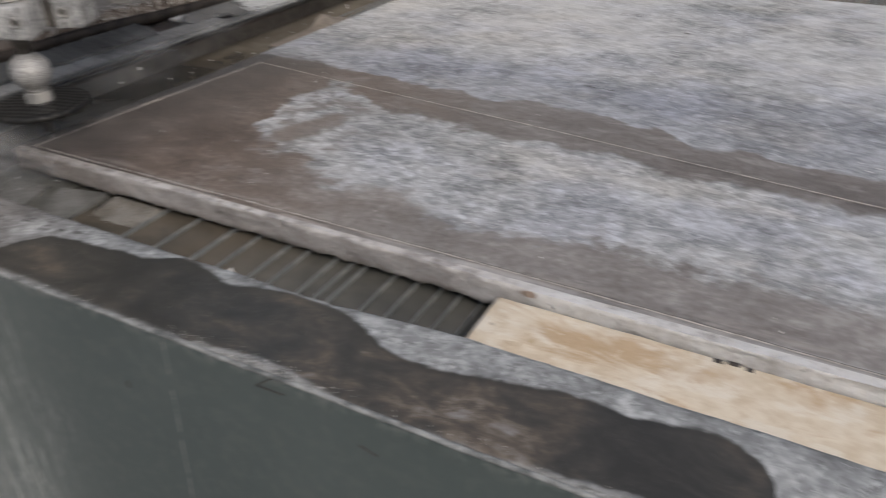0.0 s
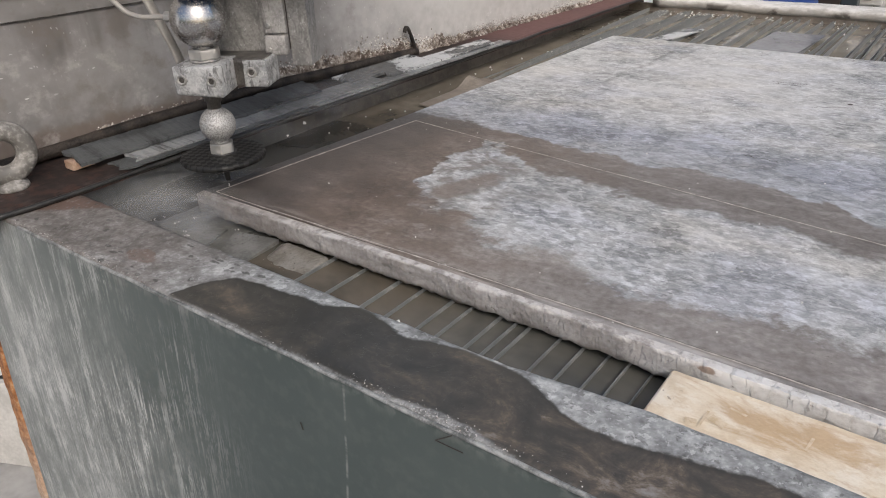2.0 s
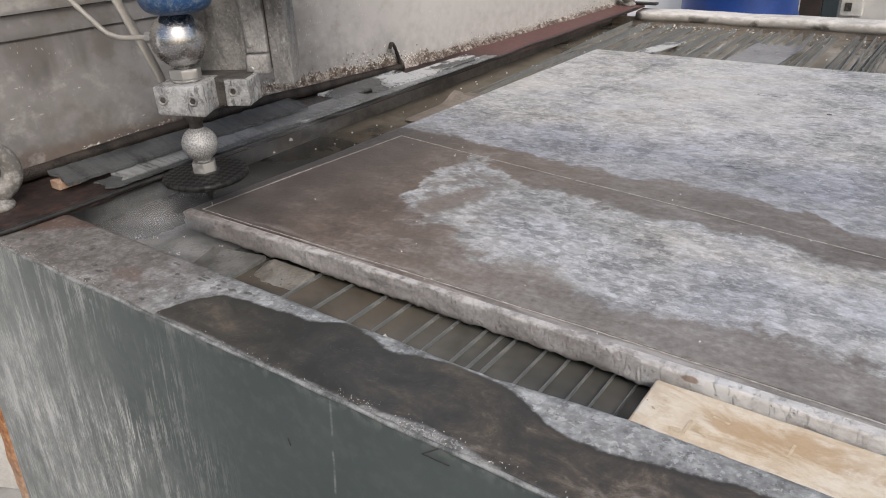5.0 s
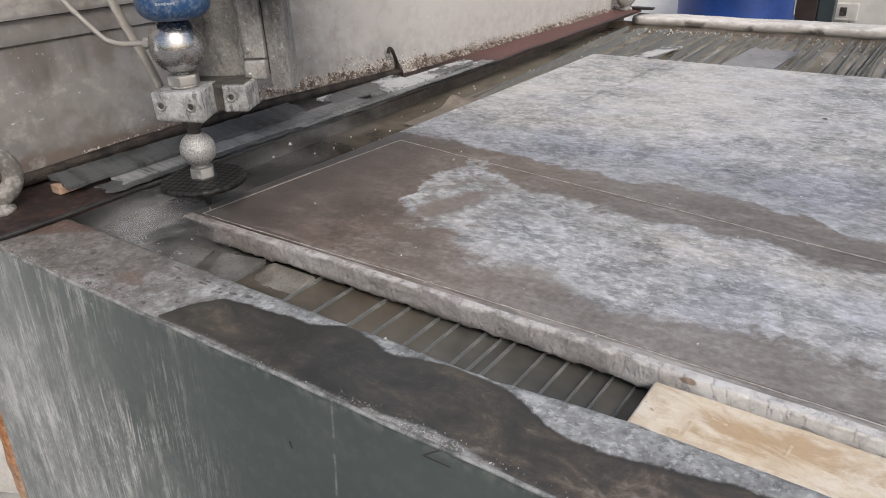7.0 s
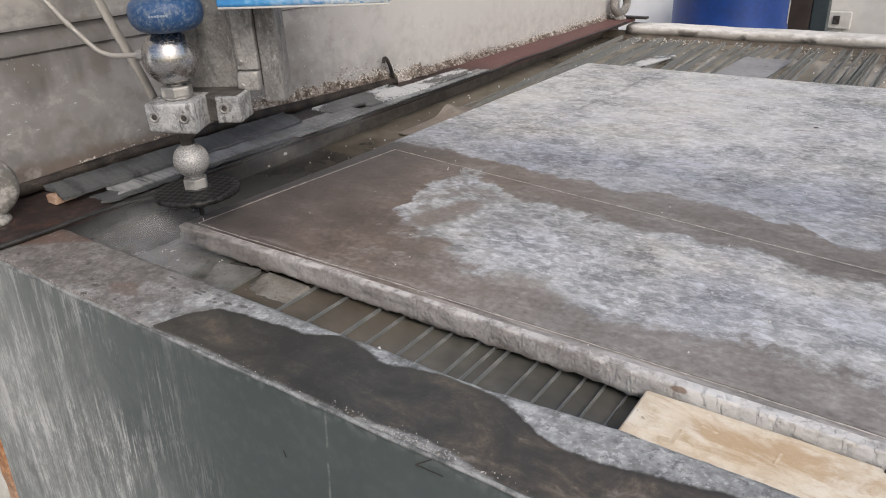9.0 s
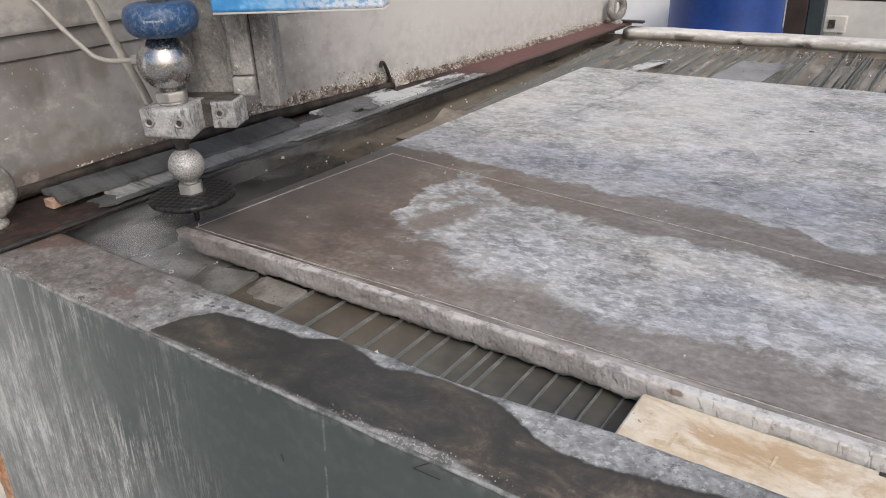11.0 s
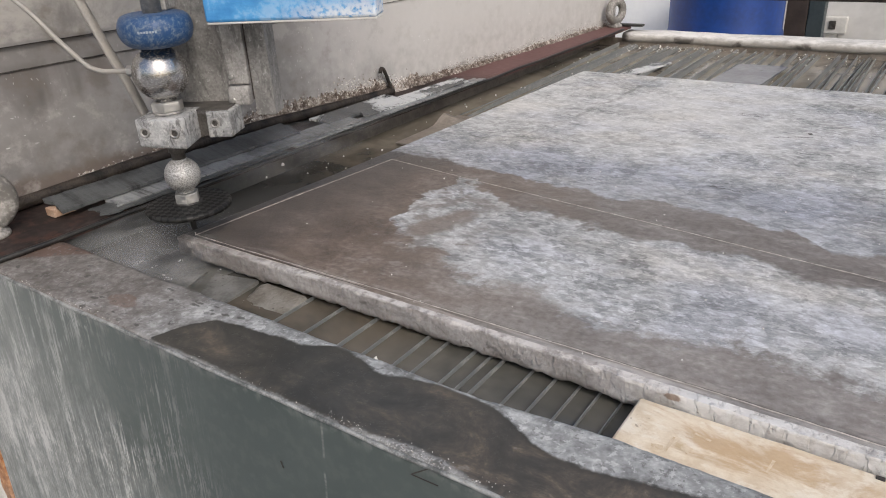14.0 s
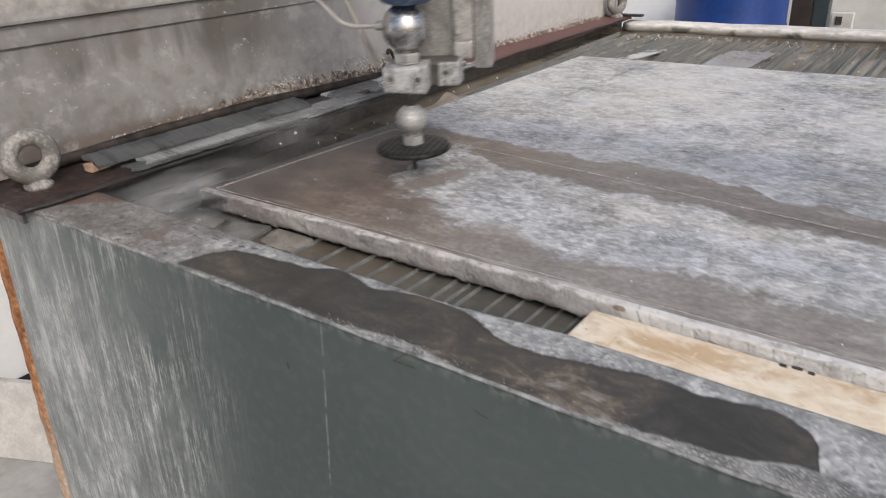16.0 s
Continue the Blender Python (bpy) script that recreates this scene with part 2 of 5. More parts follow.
    m.bump(m.add(m.mul(relief, m.lerp(wet, .75, .14)), m.mul(grit, .2)), .8, .003)
    return m.m


def slab_edge_material():
    m = Mat("sawn_stone_edge", 0.75)
    x, z = m.axis(0), m.axis(2)
    n1, n2, n3_ = m.noise(30, 8, m.vec(.8, 1, 1.2), .70, .2), m.noise(190, 4), m.noise(7, 4)
    t = m.add(m.add(m.mul(n1, .46), m.mul(n2, .22)), m.mul(n3_, .32))
    c = m.ramp(t, [(.30, (.155, .138, .124)), (.42, (.275, .252, .234)), (.52, (.39, .366, .348)), (.62, (.53, .51, .49)), (.72, (.70, .69, .67))])
    wet = m.step(m.add(x, m.mul(m.sub(n3_, .5), .3)), .34, .06)
    c = m.mix(m.mul(wet, .8), c, m.mix(1.0, c, (.58, .55, .53), "MULTIPLY"))
    rim = m.mul(m.step(m.add(z, m.mul(m.sub(n1, .5), .012)), -.0050, -.0012), m.step(m.noise(45, 5, None, .65), .40, .56))
    c = m.mix(m.mul(rim, m.lerp(wet, .75, .22)), c, (.70, .675, .65))
    limed = m.mul(m.step(m.add(x, m.mul(m.sub(n3_, .5), .3)), .69, .79), m.lerp(m.step(n1, .36, .56), .35, .85))
    c = m.mix(limed, c, (.72, .715, .70))
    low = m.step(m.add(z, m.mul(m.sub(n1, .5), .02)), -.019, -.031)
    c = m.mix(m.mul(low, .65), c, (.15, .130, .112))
    sx, sz = m.math("DIVIDE", m.sub(x, .752), .009), m.math("DIVIDE", m.add(z, .0045), .0042)
    spot = m.step(m.add(m.add(m.mul(sx, sx), m.mul(sz, sz)), m.mul(m.sub(n1, .5), 3)), 1.2, .6)
    c = m.mix(m.mul(spot, .75), c, (.22, .135, .085))
    pit = m.mul(m.step(m.cells(60, m.warp(m.co, 60, .02)), .16, .08), m.step(n3_, .46, .58))
    c = m.mix(m.mul(pit, .6), c, (.14, .115, .10))
    m.set("Base Color", c)
    m.bump(m.add(m.add(n1, m.mul(n2, .4)), m.mul(m.step(m.noise(55, 5, m.vec(1.3, 1, .45), .65), .47, .52), .35)), .9, .0036)
    return m.m


def ledge_material():
    """Grey-painted steel ledge with lime film, spatter and one large wet patch."""
    m = Mat("ledge_paint", 0.6)
    x, y = m.axis(0), m.axis(1)
    n1, n2, n3 = m.noise(9, 5), m.noise(48, 6, None, .70), m.noise(130, 3)
    w = m.add(m.mul(m.sub(n1, .5), .030), m.mul(m.sub(n2, .5), .010))
    yy = m.add(m.add(y, .30), w)
    edge = m.curve(x, 0.2, 1.2, [(.2, .05), (.226, .075), (.240, .125), (.262, .155), (.285, .166), (.33, .172), (.40, .178), (.425, .192), (.46, .19), (.50, .18), (.56, .19), (.60, .191), (.64, .185), (.67, .172), (.70, .160), (.76, .166), (.82, .178), (.91, .186), (.96, .186), (.985, .165), (1.0, .09), (1.2, .06)])
    lip = m.curve(x, 0.2, 1.2, [(.2, .094), (.50, .096), (.53, .098), (.565, .102), (.605, .106), (.64, .103), (.67, .098), (.80, .098), (.88, .106), (.93, .112), (.98, .13), (1.2, .13)])
    lip_y = m.add(m.add(y, .30), m.mul(m.sub(n2, .5), .016))
    out = m.sub(edge, yy)
    wet = m.mul(m.step(out, -.001, .004), m.step(m.sub(lip_y, lip), -.002, .004))
    t = m.add(m.mul(n1, .35), m.add(m.mul(n2, .4), m.mul(n3, .25)))
    lime = m.ramp(t, [(.37, (.09, .09, .087)), (.45, (.205, .209, .206)), (.53, (.345, .352, .348)), (.62, (.60, .61, .60))])
    # the old corner is browner, with dark spatter
    old = m.step(m.add(x, m.mul(w, 5)), .38, .12)
    earth = m.ramp(t, [(.36, (.080, .070, .062)), (.47, (.150, .134, .121)), (.55, (.225, .208, .193)), (.64, (.38, .37, .355))])
    lime = m.mix(m.mul(old, .92), lime, earth)
    tri = m.mul(m.step(m.add(x, m.mul(w, .6)), -.02, -.035), m.step(m.add(m.sub(y, m.mul(x, .757)), m.mul(w, .4)), -.082, -.070))
    lime = m.mix(tri, lime, m.mix(n2, (.10, .062, .048), (.165, .115, .095)))
    sx, sy = m.math("DIVIDE", m.sub(x, .125), .024), m.math("DIVIDE", m.add(y, .168), .013)
    stain = m.step(m.add(m.add(m.mul(sx, sx), m.mul(sy, sy)), m.mul(m.sub(n2, .5), 2.5)), 1.2, .8)
    lime = m.mix(m.mul(stain, .6), lime, (.16, .105, .08))
    spots = m.mul(m.step(m.cells(40, m.warp(m.vec(1, 1.7, 1), 30, .03)), .25, .17), m.step(n1, .44, .52))
    spots = m.mul(spots, m.step(x, .62, .30))
    lime = m.mix(m.mul(spots, .8), lime, (.06, .056, .05))
    pits = m.mul(m.step(m.noise(120, 4, None, .65), .585, .62), m.step(n2, .40, .52))
    lime = m.mix(m.mul(pits, .6), lime, (.10, .10, .095))
    crumb = m.mul(m.step(m.noise(150, 4, m.vec(1, 1, 1, (3, 3, 0)), .65), .575, .62), .45)
    lime = m.mix(m.mul(crumb, m.lerp(old, 1.0, .25)), lime, (.68, .69, .68))
    sil = m.noise(14, 8, m.vec(1, 1.4, 1, (2, 5, 0)), .74, .5)
    slick = m.ramp(m.add(m.add(m.mul(m.step(sil, .30, .70), .36), m.add(m.mul(n2, .24), m.mul(n3, .18))), m.add(.03, m.mul(m.step(x, .50, .72), m.mul(m.step(x, .92, .80), .13)))), [(.32, (.041, .039, .034)), (.48, (.060, .056, .048)), (.57, (.090, .077, .062)), (.63, (.135, .108, .082)), (.68, (.19, .168, .142)), (.76, (.27, .26, .245))])
    slick = m.mix(m.mul(m.step(out, .012, .003), .6), slick, (.034, .032, .028))
    c = m.mix(wet, lime, slick)
    front = m.mul(m.step(m.sub(lip, lip_y), -.003, .004), m.step(x, .25, .3))
    chalk = m.mul(front, m.step(m.noise(420, 3, None, .65), .52, .60))
    c = m.mix(m.mul(front, .8), c, m.mix(m.step(n2, .38, .6), (.085, .084, .079), (.20, .198, .19)))
    c = m.mix(m.mul(chalk, .6), c, (.46, .46, .45))
    m.set("Base Color", c)
    m.set("Roughness", m.lerp(wet, .66, m.lerp(sil, .30, .52)))
    m.bump(m.add(m.mul(t, m.lerp(wet, 1, .1)), m.mul(pits, -.2)), .5, .002)
    return m.m


def front_material():
    """Dark grey-green paint with white lime run-down streaks."""
    m = Mat("tank_paint", 0.42)
    x, z = m.axis(0), m.axis(2)
    n1, n2 = m.noise(4, 5), m.noise(70, 4)
    runs = m.noise(1, 6, m.vec(80, 3, 6), .68, .5)
    fine = m.noise(1, 5, m.vec(330, 3, 20, (4, 0, 1)), .65, .4)
    cloud = m.noise(5.5, 5, m.vec(1.2, 1, .8, (2, 0, 3)), .6, .6)
    paint = m.mix(m.step(n1, .35, .65), (.057, .075, .073), (.077, .096, .092))
    paint = m.mix(m.mul(m.step(n2, .45, .7), .25), paint, (.13, .14, .13))
    d = m.add(x, m.mul(m.sub(.9, z), -.42))
    left = m.step(m.add(d, m.mul(m.sub(cloud, .5), .34)), .12, -.26)
    veil = m.step(m.add(x, m.mul(m.sub(n1, .5), .3)), .34, .12)
    patch = m.step(m.noise(9, 4, m.vec(1, 1, .6, (9, 0, 4)), .6), .34, .54)
    speck = m.noise(1, 4, m.vec(420, 3, 110, (1, 0, 6)), .7, .3)
    streak = m.mul(m.mul(m.mul(m.step(m.add(m.add(m.mul(runs, .42), m.mul(fine, .36)), m.mul(speck, .22)), .50, .545), veil), patch), .95)
    haze = m.mul(m.step(cloud, .42, .68), m.mul(veil, .55))
    grain = m.step(m.add(m.mul(runs, .5), m.mul(fine, .5)), .40, .60)
    body = m.mul(m.add(m.mul(left, .85), m.mul(haze, m.step(z, .90, .72))), m.mul(m.lerp(grain, .45, 1.02), m.lerp(m.step(speck, .38, .62), .66, 1.10)))
    worn = m.lerp(m.step(m.noise(24, 7, m.vec(1.3, 1, .8, (3, 1, 7)), .70), .42, .55), .68, 1.06)
    f = m.mul(m.math("MINIMUM", m.math("MAXIMUM", streak, body), .95), worn)
    soft = m.noise(12, 4, m.vec(1.6, 1, .7, (5, 1, 2)))
    lime = m.mix(m.step(soft, .3, .7), (.31, .318, .308), (.48, .485, .472))
    c = m.mix(f, paint, lime)
    # a few single runs under the lip
    drip = m.step(m.math("ABSOLUTE", m.sub(m.add(x, m.mul(m.sub(m.noise(1, 2, m.vec(0, 0, 14)), .5), .007)), m.add(.494, m.mul(m.sub(z, .9), .04)))), .0022, .0004)
    c = m.mix(m.mul(drip, m.mul(m.step(m.noise(1, 3, m.vec(9, 9, 70)), .40, .60), .42)), c, (.40, .40, .38))
    top = m.mul(m.step(m.add(z, m.mul(m.sub(runs, .5), .02)), .890, .905), m.step(n2, .42, .58))
    c = m.mix(m.mul(top, .22), c, (.42, .42, .40))
    m.set("Base Color", c)
    m.set("Roughness", m.lerp(f, .40, .8))
    m.bump(m.add(m.mul(f, .6), m.mul(n2, .4)), .25, .0015)
    return m.m


def wall_material():
    """Cream enamel on sheet steel, grey with splash dirt towards its foot and along the seam."""
    m = Mat("cream_panel", 0.5)
    y, z = m.axis(1), m.axis(2)
    n1, n2, n3 = m.noise(3.2, 5), m.noise(40, 5), m.noise(230, 3)
    clean = m.mix(m.step(n1, .35, .68), (.262, .248, .237), (.39, .374, .358))
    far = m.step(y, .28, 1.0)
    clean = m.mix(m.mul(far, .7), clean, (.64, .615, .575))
    grime = m.step(m.add(m.mul(n1, .75), m.mul(n2, .25)), .38, .68)
    c = m.mix(m.mul(grime, m.lerp(far, .5, .08)), clean, (.19, .176, .166))
    c = m.mix(m.mul(m.mul(m.step(z, 1.10, 1.2), m.step(n1, .40, .62)), m.mul(m.step(y, .7, .2), .25)), c, (.13, .105, .085))
    c = m.mix(m.mul(m.step(m.add(y, m.mul(m.sub(n1, .5), .3)), .30, -.05), .36), c, (.15, .138, .128))
    splash = m.mul(m.step(m.add(z, m.mul(m.sub(n1, .5), .12)), 1.08, .955), .72)
    c = m.mix(m.mul(m.mul(splash, m.step(n2, .22, .78)), m.lerp(far, 1.0, .35)), c, (.15, .140, .130))
    foot = m.step(m.add(m.add(z, m.mul(y, .026)), m.mul(m.sub(m.noise(22, 5), .5), .05)), .975, .958)
    c = m.mix(m.mul(foot, .85), c, m.mix(n2, (.06, .042, .032), (.22, .175, .145)))
    runs = m.noise(1, 4, m.vec(3, 13, 1.2), .6, .3)
    under = m.mul(m.step(m.add(z, m.mul(m.sub(runs, .5), .20)), 1.06, 1.12), m.step(z, 1.150, 1.135))
    c = m.mix(m.mul(m.mul(m.mul(under, m.step(runs, .42, .60)), m.step(y, .46, .34)), .45), c, (.105, .095, .085))
    # soft shade beside the column, below the blue box, painted into the colour
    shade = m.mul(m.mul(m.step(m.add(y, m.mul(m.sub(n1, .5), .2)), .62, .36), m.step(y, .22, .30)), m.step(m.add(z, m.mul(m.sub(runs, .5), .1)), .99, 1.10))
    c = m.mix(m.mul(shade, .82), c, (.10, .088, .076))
    upper = m.mul(m.step(z, 1.175, 1.181), m.step(m.noise(7, 6, m.vec(1, 1, 1, (5, 2, 8)), .66, .4), .38, .62))
    c = m.mix(m.mul(upper, .6), c, (.56, .53, .475))
    mottle = m.noise(15, 7, m.vec(1, 1, 1.1, (2, 6, 1)), .66)
    c = m.mix(m.mul(m.step(mottle, .50, .66), m.lerp(far, .5, .12)), c, (.16, .132, .106))
    c = m.mix(m.mul(m.step(mottle, .47, .34), m.lerp(far, .42, .15)), c, (.50, .47, .43))
    smut = m.mul(m.mul(m.step(m.noise(5, 4, m.vec(1, 1.3, .5, (8, 1, 2)), .6, .5), .50, .62), m.step(m.math("ABSOLUTE", m.sub(z, 1.11)), .085, .01)), m.step(y, .40, .25))
    c = m.mix(m.mul(smut, .6), c, (.085, .075, .066))
    spat = m.warp(m.vec(1, 1.5, .8), 60, .014)
    dots = m.mul(m.step(m.cells(80, spat), .17, .08), m.step(m.add(m.noise(6, 4, m.vec(1, 1, 1, (3, 1, 4)), .65), m.mul(m.mul(m.step(y, .30, .42), m.step(y, 1.0, .8)), .12)), .50, .62))
    c = m.mix(m.mul(dots, .62), c, (.58, .56, .54))
    dash = m.mul(m.step(m.cells(26, m.warp(m.vec(1, 1, 2.6, (0, 4, 2)), 50, .02)), .11, .05), m.step(n1, .50, .6))
    c = m.mix(m.mul(dash, .8), c, (.66, .64, .61))
    c = m.mix(1.0, c, (.95, .965, 1.0), "MULTIPLY")
    m.set("Base Color", c)
    m.set("Roughness", m.lerp(grime, .42, .72))
    m.bump(m.add(n2, m.mul(n3, .4)), .15, .001)
    return m.m


def rust_material():
    m = Mat("rusted_steel", 0.85)
    n1, n2 = m.noise(24, 6, None, .65), m.noise(130, 4)
    t = m.add(m.mul(n1, .6), m.mul(n2, .4))
    low = m.step(m.add(m.axis(2), m.mul(m.sub(n1, .5), .3)), .55, .3)
    c = m.ramp(t, [(.32, (.06, .026, .013)), (.45, (.22, .085, .030)), (.56, (.38, .165, .062)), (.68, (.50, .33, .19))])
    c = m.mix(m.mul(low, .7), c, m.ramp(t, [(.35, (.28, .18, .115)), (.5, (.50, .38, .28)), (.66, (.62, .54, .45))]))
    m.set("Base Color", c)
    m.bump(m.add(n1, n2), .9, .004)
    return m.m


def base_material():
    m = Mat("stained_base_plate", 0.6, 0, .3)
    y = m.axis(1)
    n1, n2 = m.noise(9, 5), m.noise(80, 5)
    t = m.add(m.mul(n1, .55), m.mul(n2, .45))
    c = m.ramp(t, [(.34, (.014, .011, .010)), (.48, (.027, .019, .017)), (.58, (.052, .037, .033)), (.70, (.17, .15, .14))])
    crumbs = m.mul(m.step(m.noise(45, 6, None, .7), .50, .60), m.step(y, .06, -.06))
    c = m.mix(m.mul(crumbs, .6), c, m.mix(n1, (.050, .023, .017), (.105, .055, .042)))
    red = m.step(y, .9, 1.15)
    c = m.mix(m.mul(red, .75), c, m.mix(n2, (.13, .055, .05), (.22, .12, .11)))
    m.set("Base Color", c)
    m.bump(t, .4, .002)
    return m.m


def water_material():
    """Murky grinding water, milky where the jet stirs it."""
    m = Mat("murky_water", 0.10)
    x, y = m.axis(0), m.axis(1)
    n1, n2 = m.noise(6, 4, None, .6, .5), m.noise(34, 3)
    c = m.mix(m.step(n1, .35, .65), (.062, .057, .047), (.130, .110, .084))
    c = m.mix(m.mul(m.step(m.add(x, m.mul(m.sub(n1, .5), .2)), .38, .54), .6), c, m.mix(m.step(n1, .35, .65), (.076, .080, .075), (.128, .130, .118)))
    chan = m.mul(m.step(x, .05, -.03), m.step(y, .50, .30))
    c = m.mix(m.mul(chan, .85), c, m.mix(n1, (.050, .051, .049), (.095, .095, .090)))
    # haze over the channel, painted as paler water further back
    far = m.step(m.add(y, m.mul(m.sub(n1, .5), .3)), .38, .80)
    c = m.mix(m.mul(far, .85), c, m.mix(m.step(n1, .35, .65), (.20, .175, .140), (.31, .275, .225)))
    dx, dy = m.sub(x, .02), m.add(y, .045)
    r = m.math("SQRT", m.add(m.mul(dx, dx), m.mul(dy, dy)))
    milk = m.step(m.add(r, m.mul(m.sub(n1, .5), .20)), .15, .03)
    c = m.mix(m.mul(milk, .75), c, m.mix(m.step(m.add(m.mul(n1, .5), m.mul(n2, .5)), .36, .62), (.080, .083, .074), (.20, .203, .186)))
    m.set("Base Color", c)
    m.set("Roughness", m.lerp(milk, .10, .38))
    m.bump(m.add(m.mul(n2, .5), m.mul(m.noise(120, 3), m.mul(milk, .5))), .12, .004)
    return m.m


def board_material():
    """Cream limestone offcut with ochre smears and pitted ends."""
    m = Mat("cream_offcut", 0.7)
    x, y = m.axis(0), m.axis(1)
    n1, n2, n3_ = m.noise(10, 7, m.vec(.8, 2.0, 1, (1.3, .4, 0)), .66, .6), m.noise(48, 6, None, .65), m.noise(300, 2)
    c = m.mix(m.step(m.add(m.mul(n2, .7), m.mul(n1, .3)), .36, .64), (.65, .53, .375), (.81, .72, .575))
    pale = m.step(m.noise(30, 6, m.vec(.8, 1.4, 1), .68), .50, .60)
    c = m.mix(m.mul(pale, .6), c, (.85, .79, .68))
    belt = m.mul(m.step(m.math("ABSOLUTE", m.add(y, m.sub(.036, m.mul(m.sub(x, .8), .12)))), .034, .004), m.step(x, .755, .81))
    st = m.step(m.add(m.add(m.mul(n1, .70), m.mul(n2, .22)), m.mul(belt, .09)), .50, .60)
    c = m.mix(m.mul(st, .85), c, m.mix(n2, (.42, .25, .11), (.62, .46, .28)))
    pits = m.mul(m.step(m.cells(110, m.warp(m.co, 60, .02)), .20, .10), m.math("MAXIMUM", m.mul(m.step(x, .752, .73), .9), m.step(n1, .40, .34)))
    c = m.mix(m.mul(pits, .8), c, (.20, .13, .075))
    m.set("Base Color", c)
    m.bump(m.add(n2, m.sub(m.mul(n3_, .6), m.mul(pits, .6))), .4, .002)
    return m.m


def dusty_metal(name, base, metal, rough, dust=(.34, .32, .295), amount=.5, scale=26):
    m = Mat(name, rough, metal)
    n1, n2 = m.noise(scale, 6, None, .65), m.noise(scale * 7, 4)
    f = m.mul(m.step(m.add(m.mul(n1, .6), m.mul(n2, .4)), .62 - .32 * amount, .72 - .2 * amount), .9)
    c = m.mix(f, base, m.mix(n2, tuple(.65 * v for v in dust), dust))
    m.set("Base Color", c)
    m.set("Metallic", m.lerp(f, metal, 0.0))
    m.set("Roughness", m.lerp(f, rough, .85))
    m.bump(m.add(m.mul(f, .7), m.mul(n2, .5)), .35, .0012)
    return m.m


def blue_box_material():
    m = Mat("scuffed_blue_paint", 0.45)
    z = m.axis(2)
    n1, n2 = m.noise(18, 6, m.vec(1, 1, 1.3), .65), m.noise(150, 4)
    c = m.mix(m.step(n1, .35, .65), (.040, .21, .50), (.09, .35, .66))
    wear = m.step(m.add(m.mul(n1, .7), m.mul(n2, .3)), .50, .62)
    lowf = m.step(m.add(z, m.mul(m.sub(n1, .5), .05)), .035, .002)
    right = m.step(m.axis(0), .06, .2)
    f = m.math("MINIMUM", m.add(m.mul(wear, .22), m.mul(m.mul(lowf, right), m.step(n2, .3, .55))), .92)
    m.set("Base Color", m.mix(f, c, (.66, .69, .72)))
    m.bump(m.add(f, m.mul(n2, .4)), .3, .001)
    return m.m


def rough_steel_material():
    """Chrome ball with dull specks."""
    m = Mat("polished_steel", 0.22, 1.0)
    n1, n2 = m.noise(1, 5, m.vec(260, 260, 520), .7, .4), m.noise(400, 3)
    f = m.mul(m.step(n1, .56, .66), .5)
    c = m.mix(f, (.50, .49, .48), (.22, .21, .20))
    m.set("Base Color", c)
    m.set("Metallic", m.lerp(f, 1.0, .2))
    m.set("Roughness", m.lerp(f, m.lerp(n2, .18, .32), .75))
    m.bump(m.add(n1, n2), .10, .0006)
    return m.m


def knurl_material():
    m = Mat("pitted_steel", 0.45, .4)
    n = m.noise(520, 4, None, .6)
    f = m.step(n, .42, .56)
    m.set("Base Color", m.mix(f, (.26, .255, .245), (.50, .495, .485)))
    m.set("Roughness", m.lerp(f, .55, .30))
    m.bump(n, .7, .0015)
    return m.m


def rubber_disc_material():
    m = Mat("ribbed_rubber", 0.42, 0, .25)
    n = m.t.nodes.new("ShaderNodeTexChecker")
    m.put(n.inputs["Vector"], m.vec(1, 1, 0, (0, 0, .5), 25))
    n.inputs["Scale"].default_value = 130
    g = m.noise(60, 4)
    m.set("Base Color", m.mix(n.outputs["Fac"], (.007, .007, .007), m.mix(g, (.012, .012, .012), (.036, .035, .033))))
    m.set("Roughness", m.lerp(n.outputs["Fac"], .55, .40))
    m.bump(m.add(m.mul(n.outputs["Fac"], .7), g), .5, .0015)
    return m.m


def slate_material(name, a, b, rough, lo=.40, hi=.60, crossed=.3):
    """Split slate: ragged cross cracks, smears along the strip; pale ones paint wet sheen."""
    m = Mat(name, rough)
    smear = m.noise(7, 5, m.vec(1.6, .8, 1), .62, .5)
    cross = m.noise(1, 5, m.vec(9, 120, 9), .65, .6)
    grit = m.noise(160, 3)
    t = m.add(m.mul(smear, .85 - crossed), m.add(m.mul(cross, crossed), m.mul(grit, .15)))
    c = m.mix(m.step(t, lo, hi), a, b)
    gap = m.mul(m.step(cross, .40, .33), m.step(m.noise(11, 3), .45, .55))
    c = m.mix(m.mul(gap, .8), c, (.014, .014, .014))
    m.set("Base Color", c)
    m.set("Roughness", m.lerp(smear, rough - .08, rough + .2))
    m.bump(m.add(cross, m.mul(grit, .4)), .4, .002)
    return m.m


def channel_material():
    """Tank side: black and wet near the jet, dry silt further off."""
    m = Mat("silted_tank_side", .45)
    n1, n2 = m.noise(12, 5), m.noise(90, 4)
    f = m.step(m.add(m.axis(1), m.mul(m.sub(n1, .5), .5)), .20, .52)
    wet = m.mix(n2, (.050, .052, .052), (.13, .133, .13))
    silt = m.mix(m.step(m.add(m.mul(n1, .6), m.mul(n2, .4)), .38, .62), (.085, .076, .066), (.165, .148, .128))
    m.set("Base Color", m.mix(f, wet, silt))
    m.bump(m.add(n1, n2), .4, .002)
    return m.m


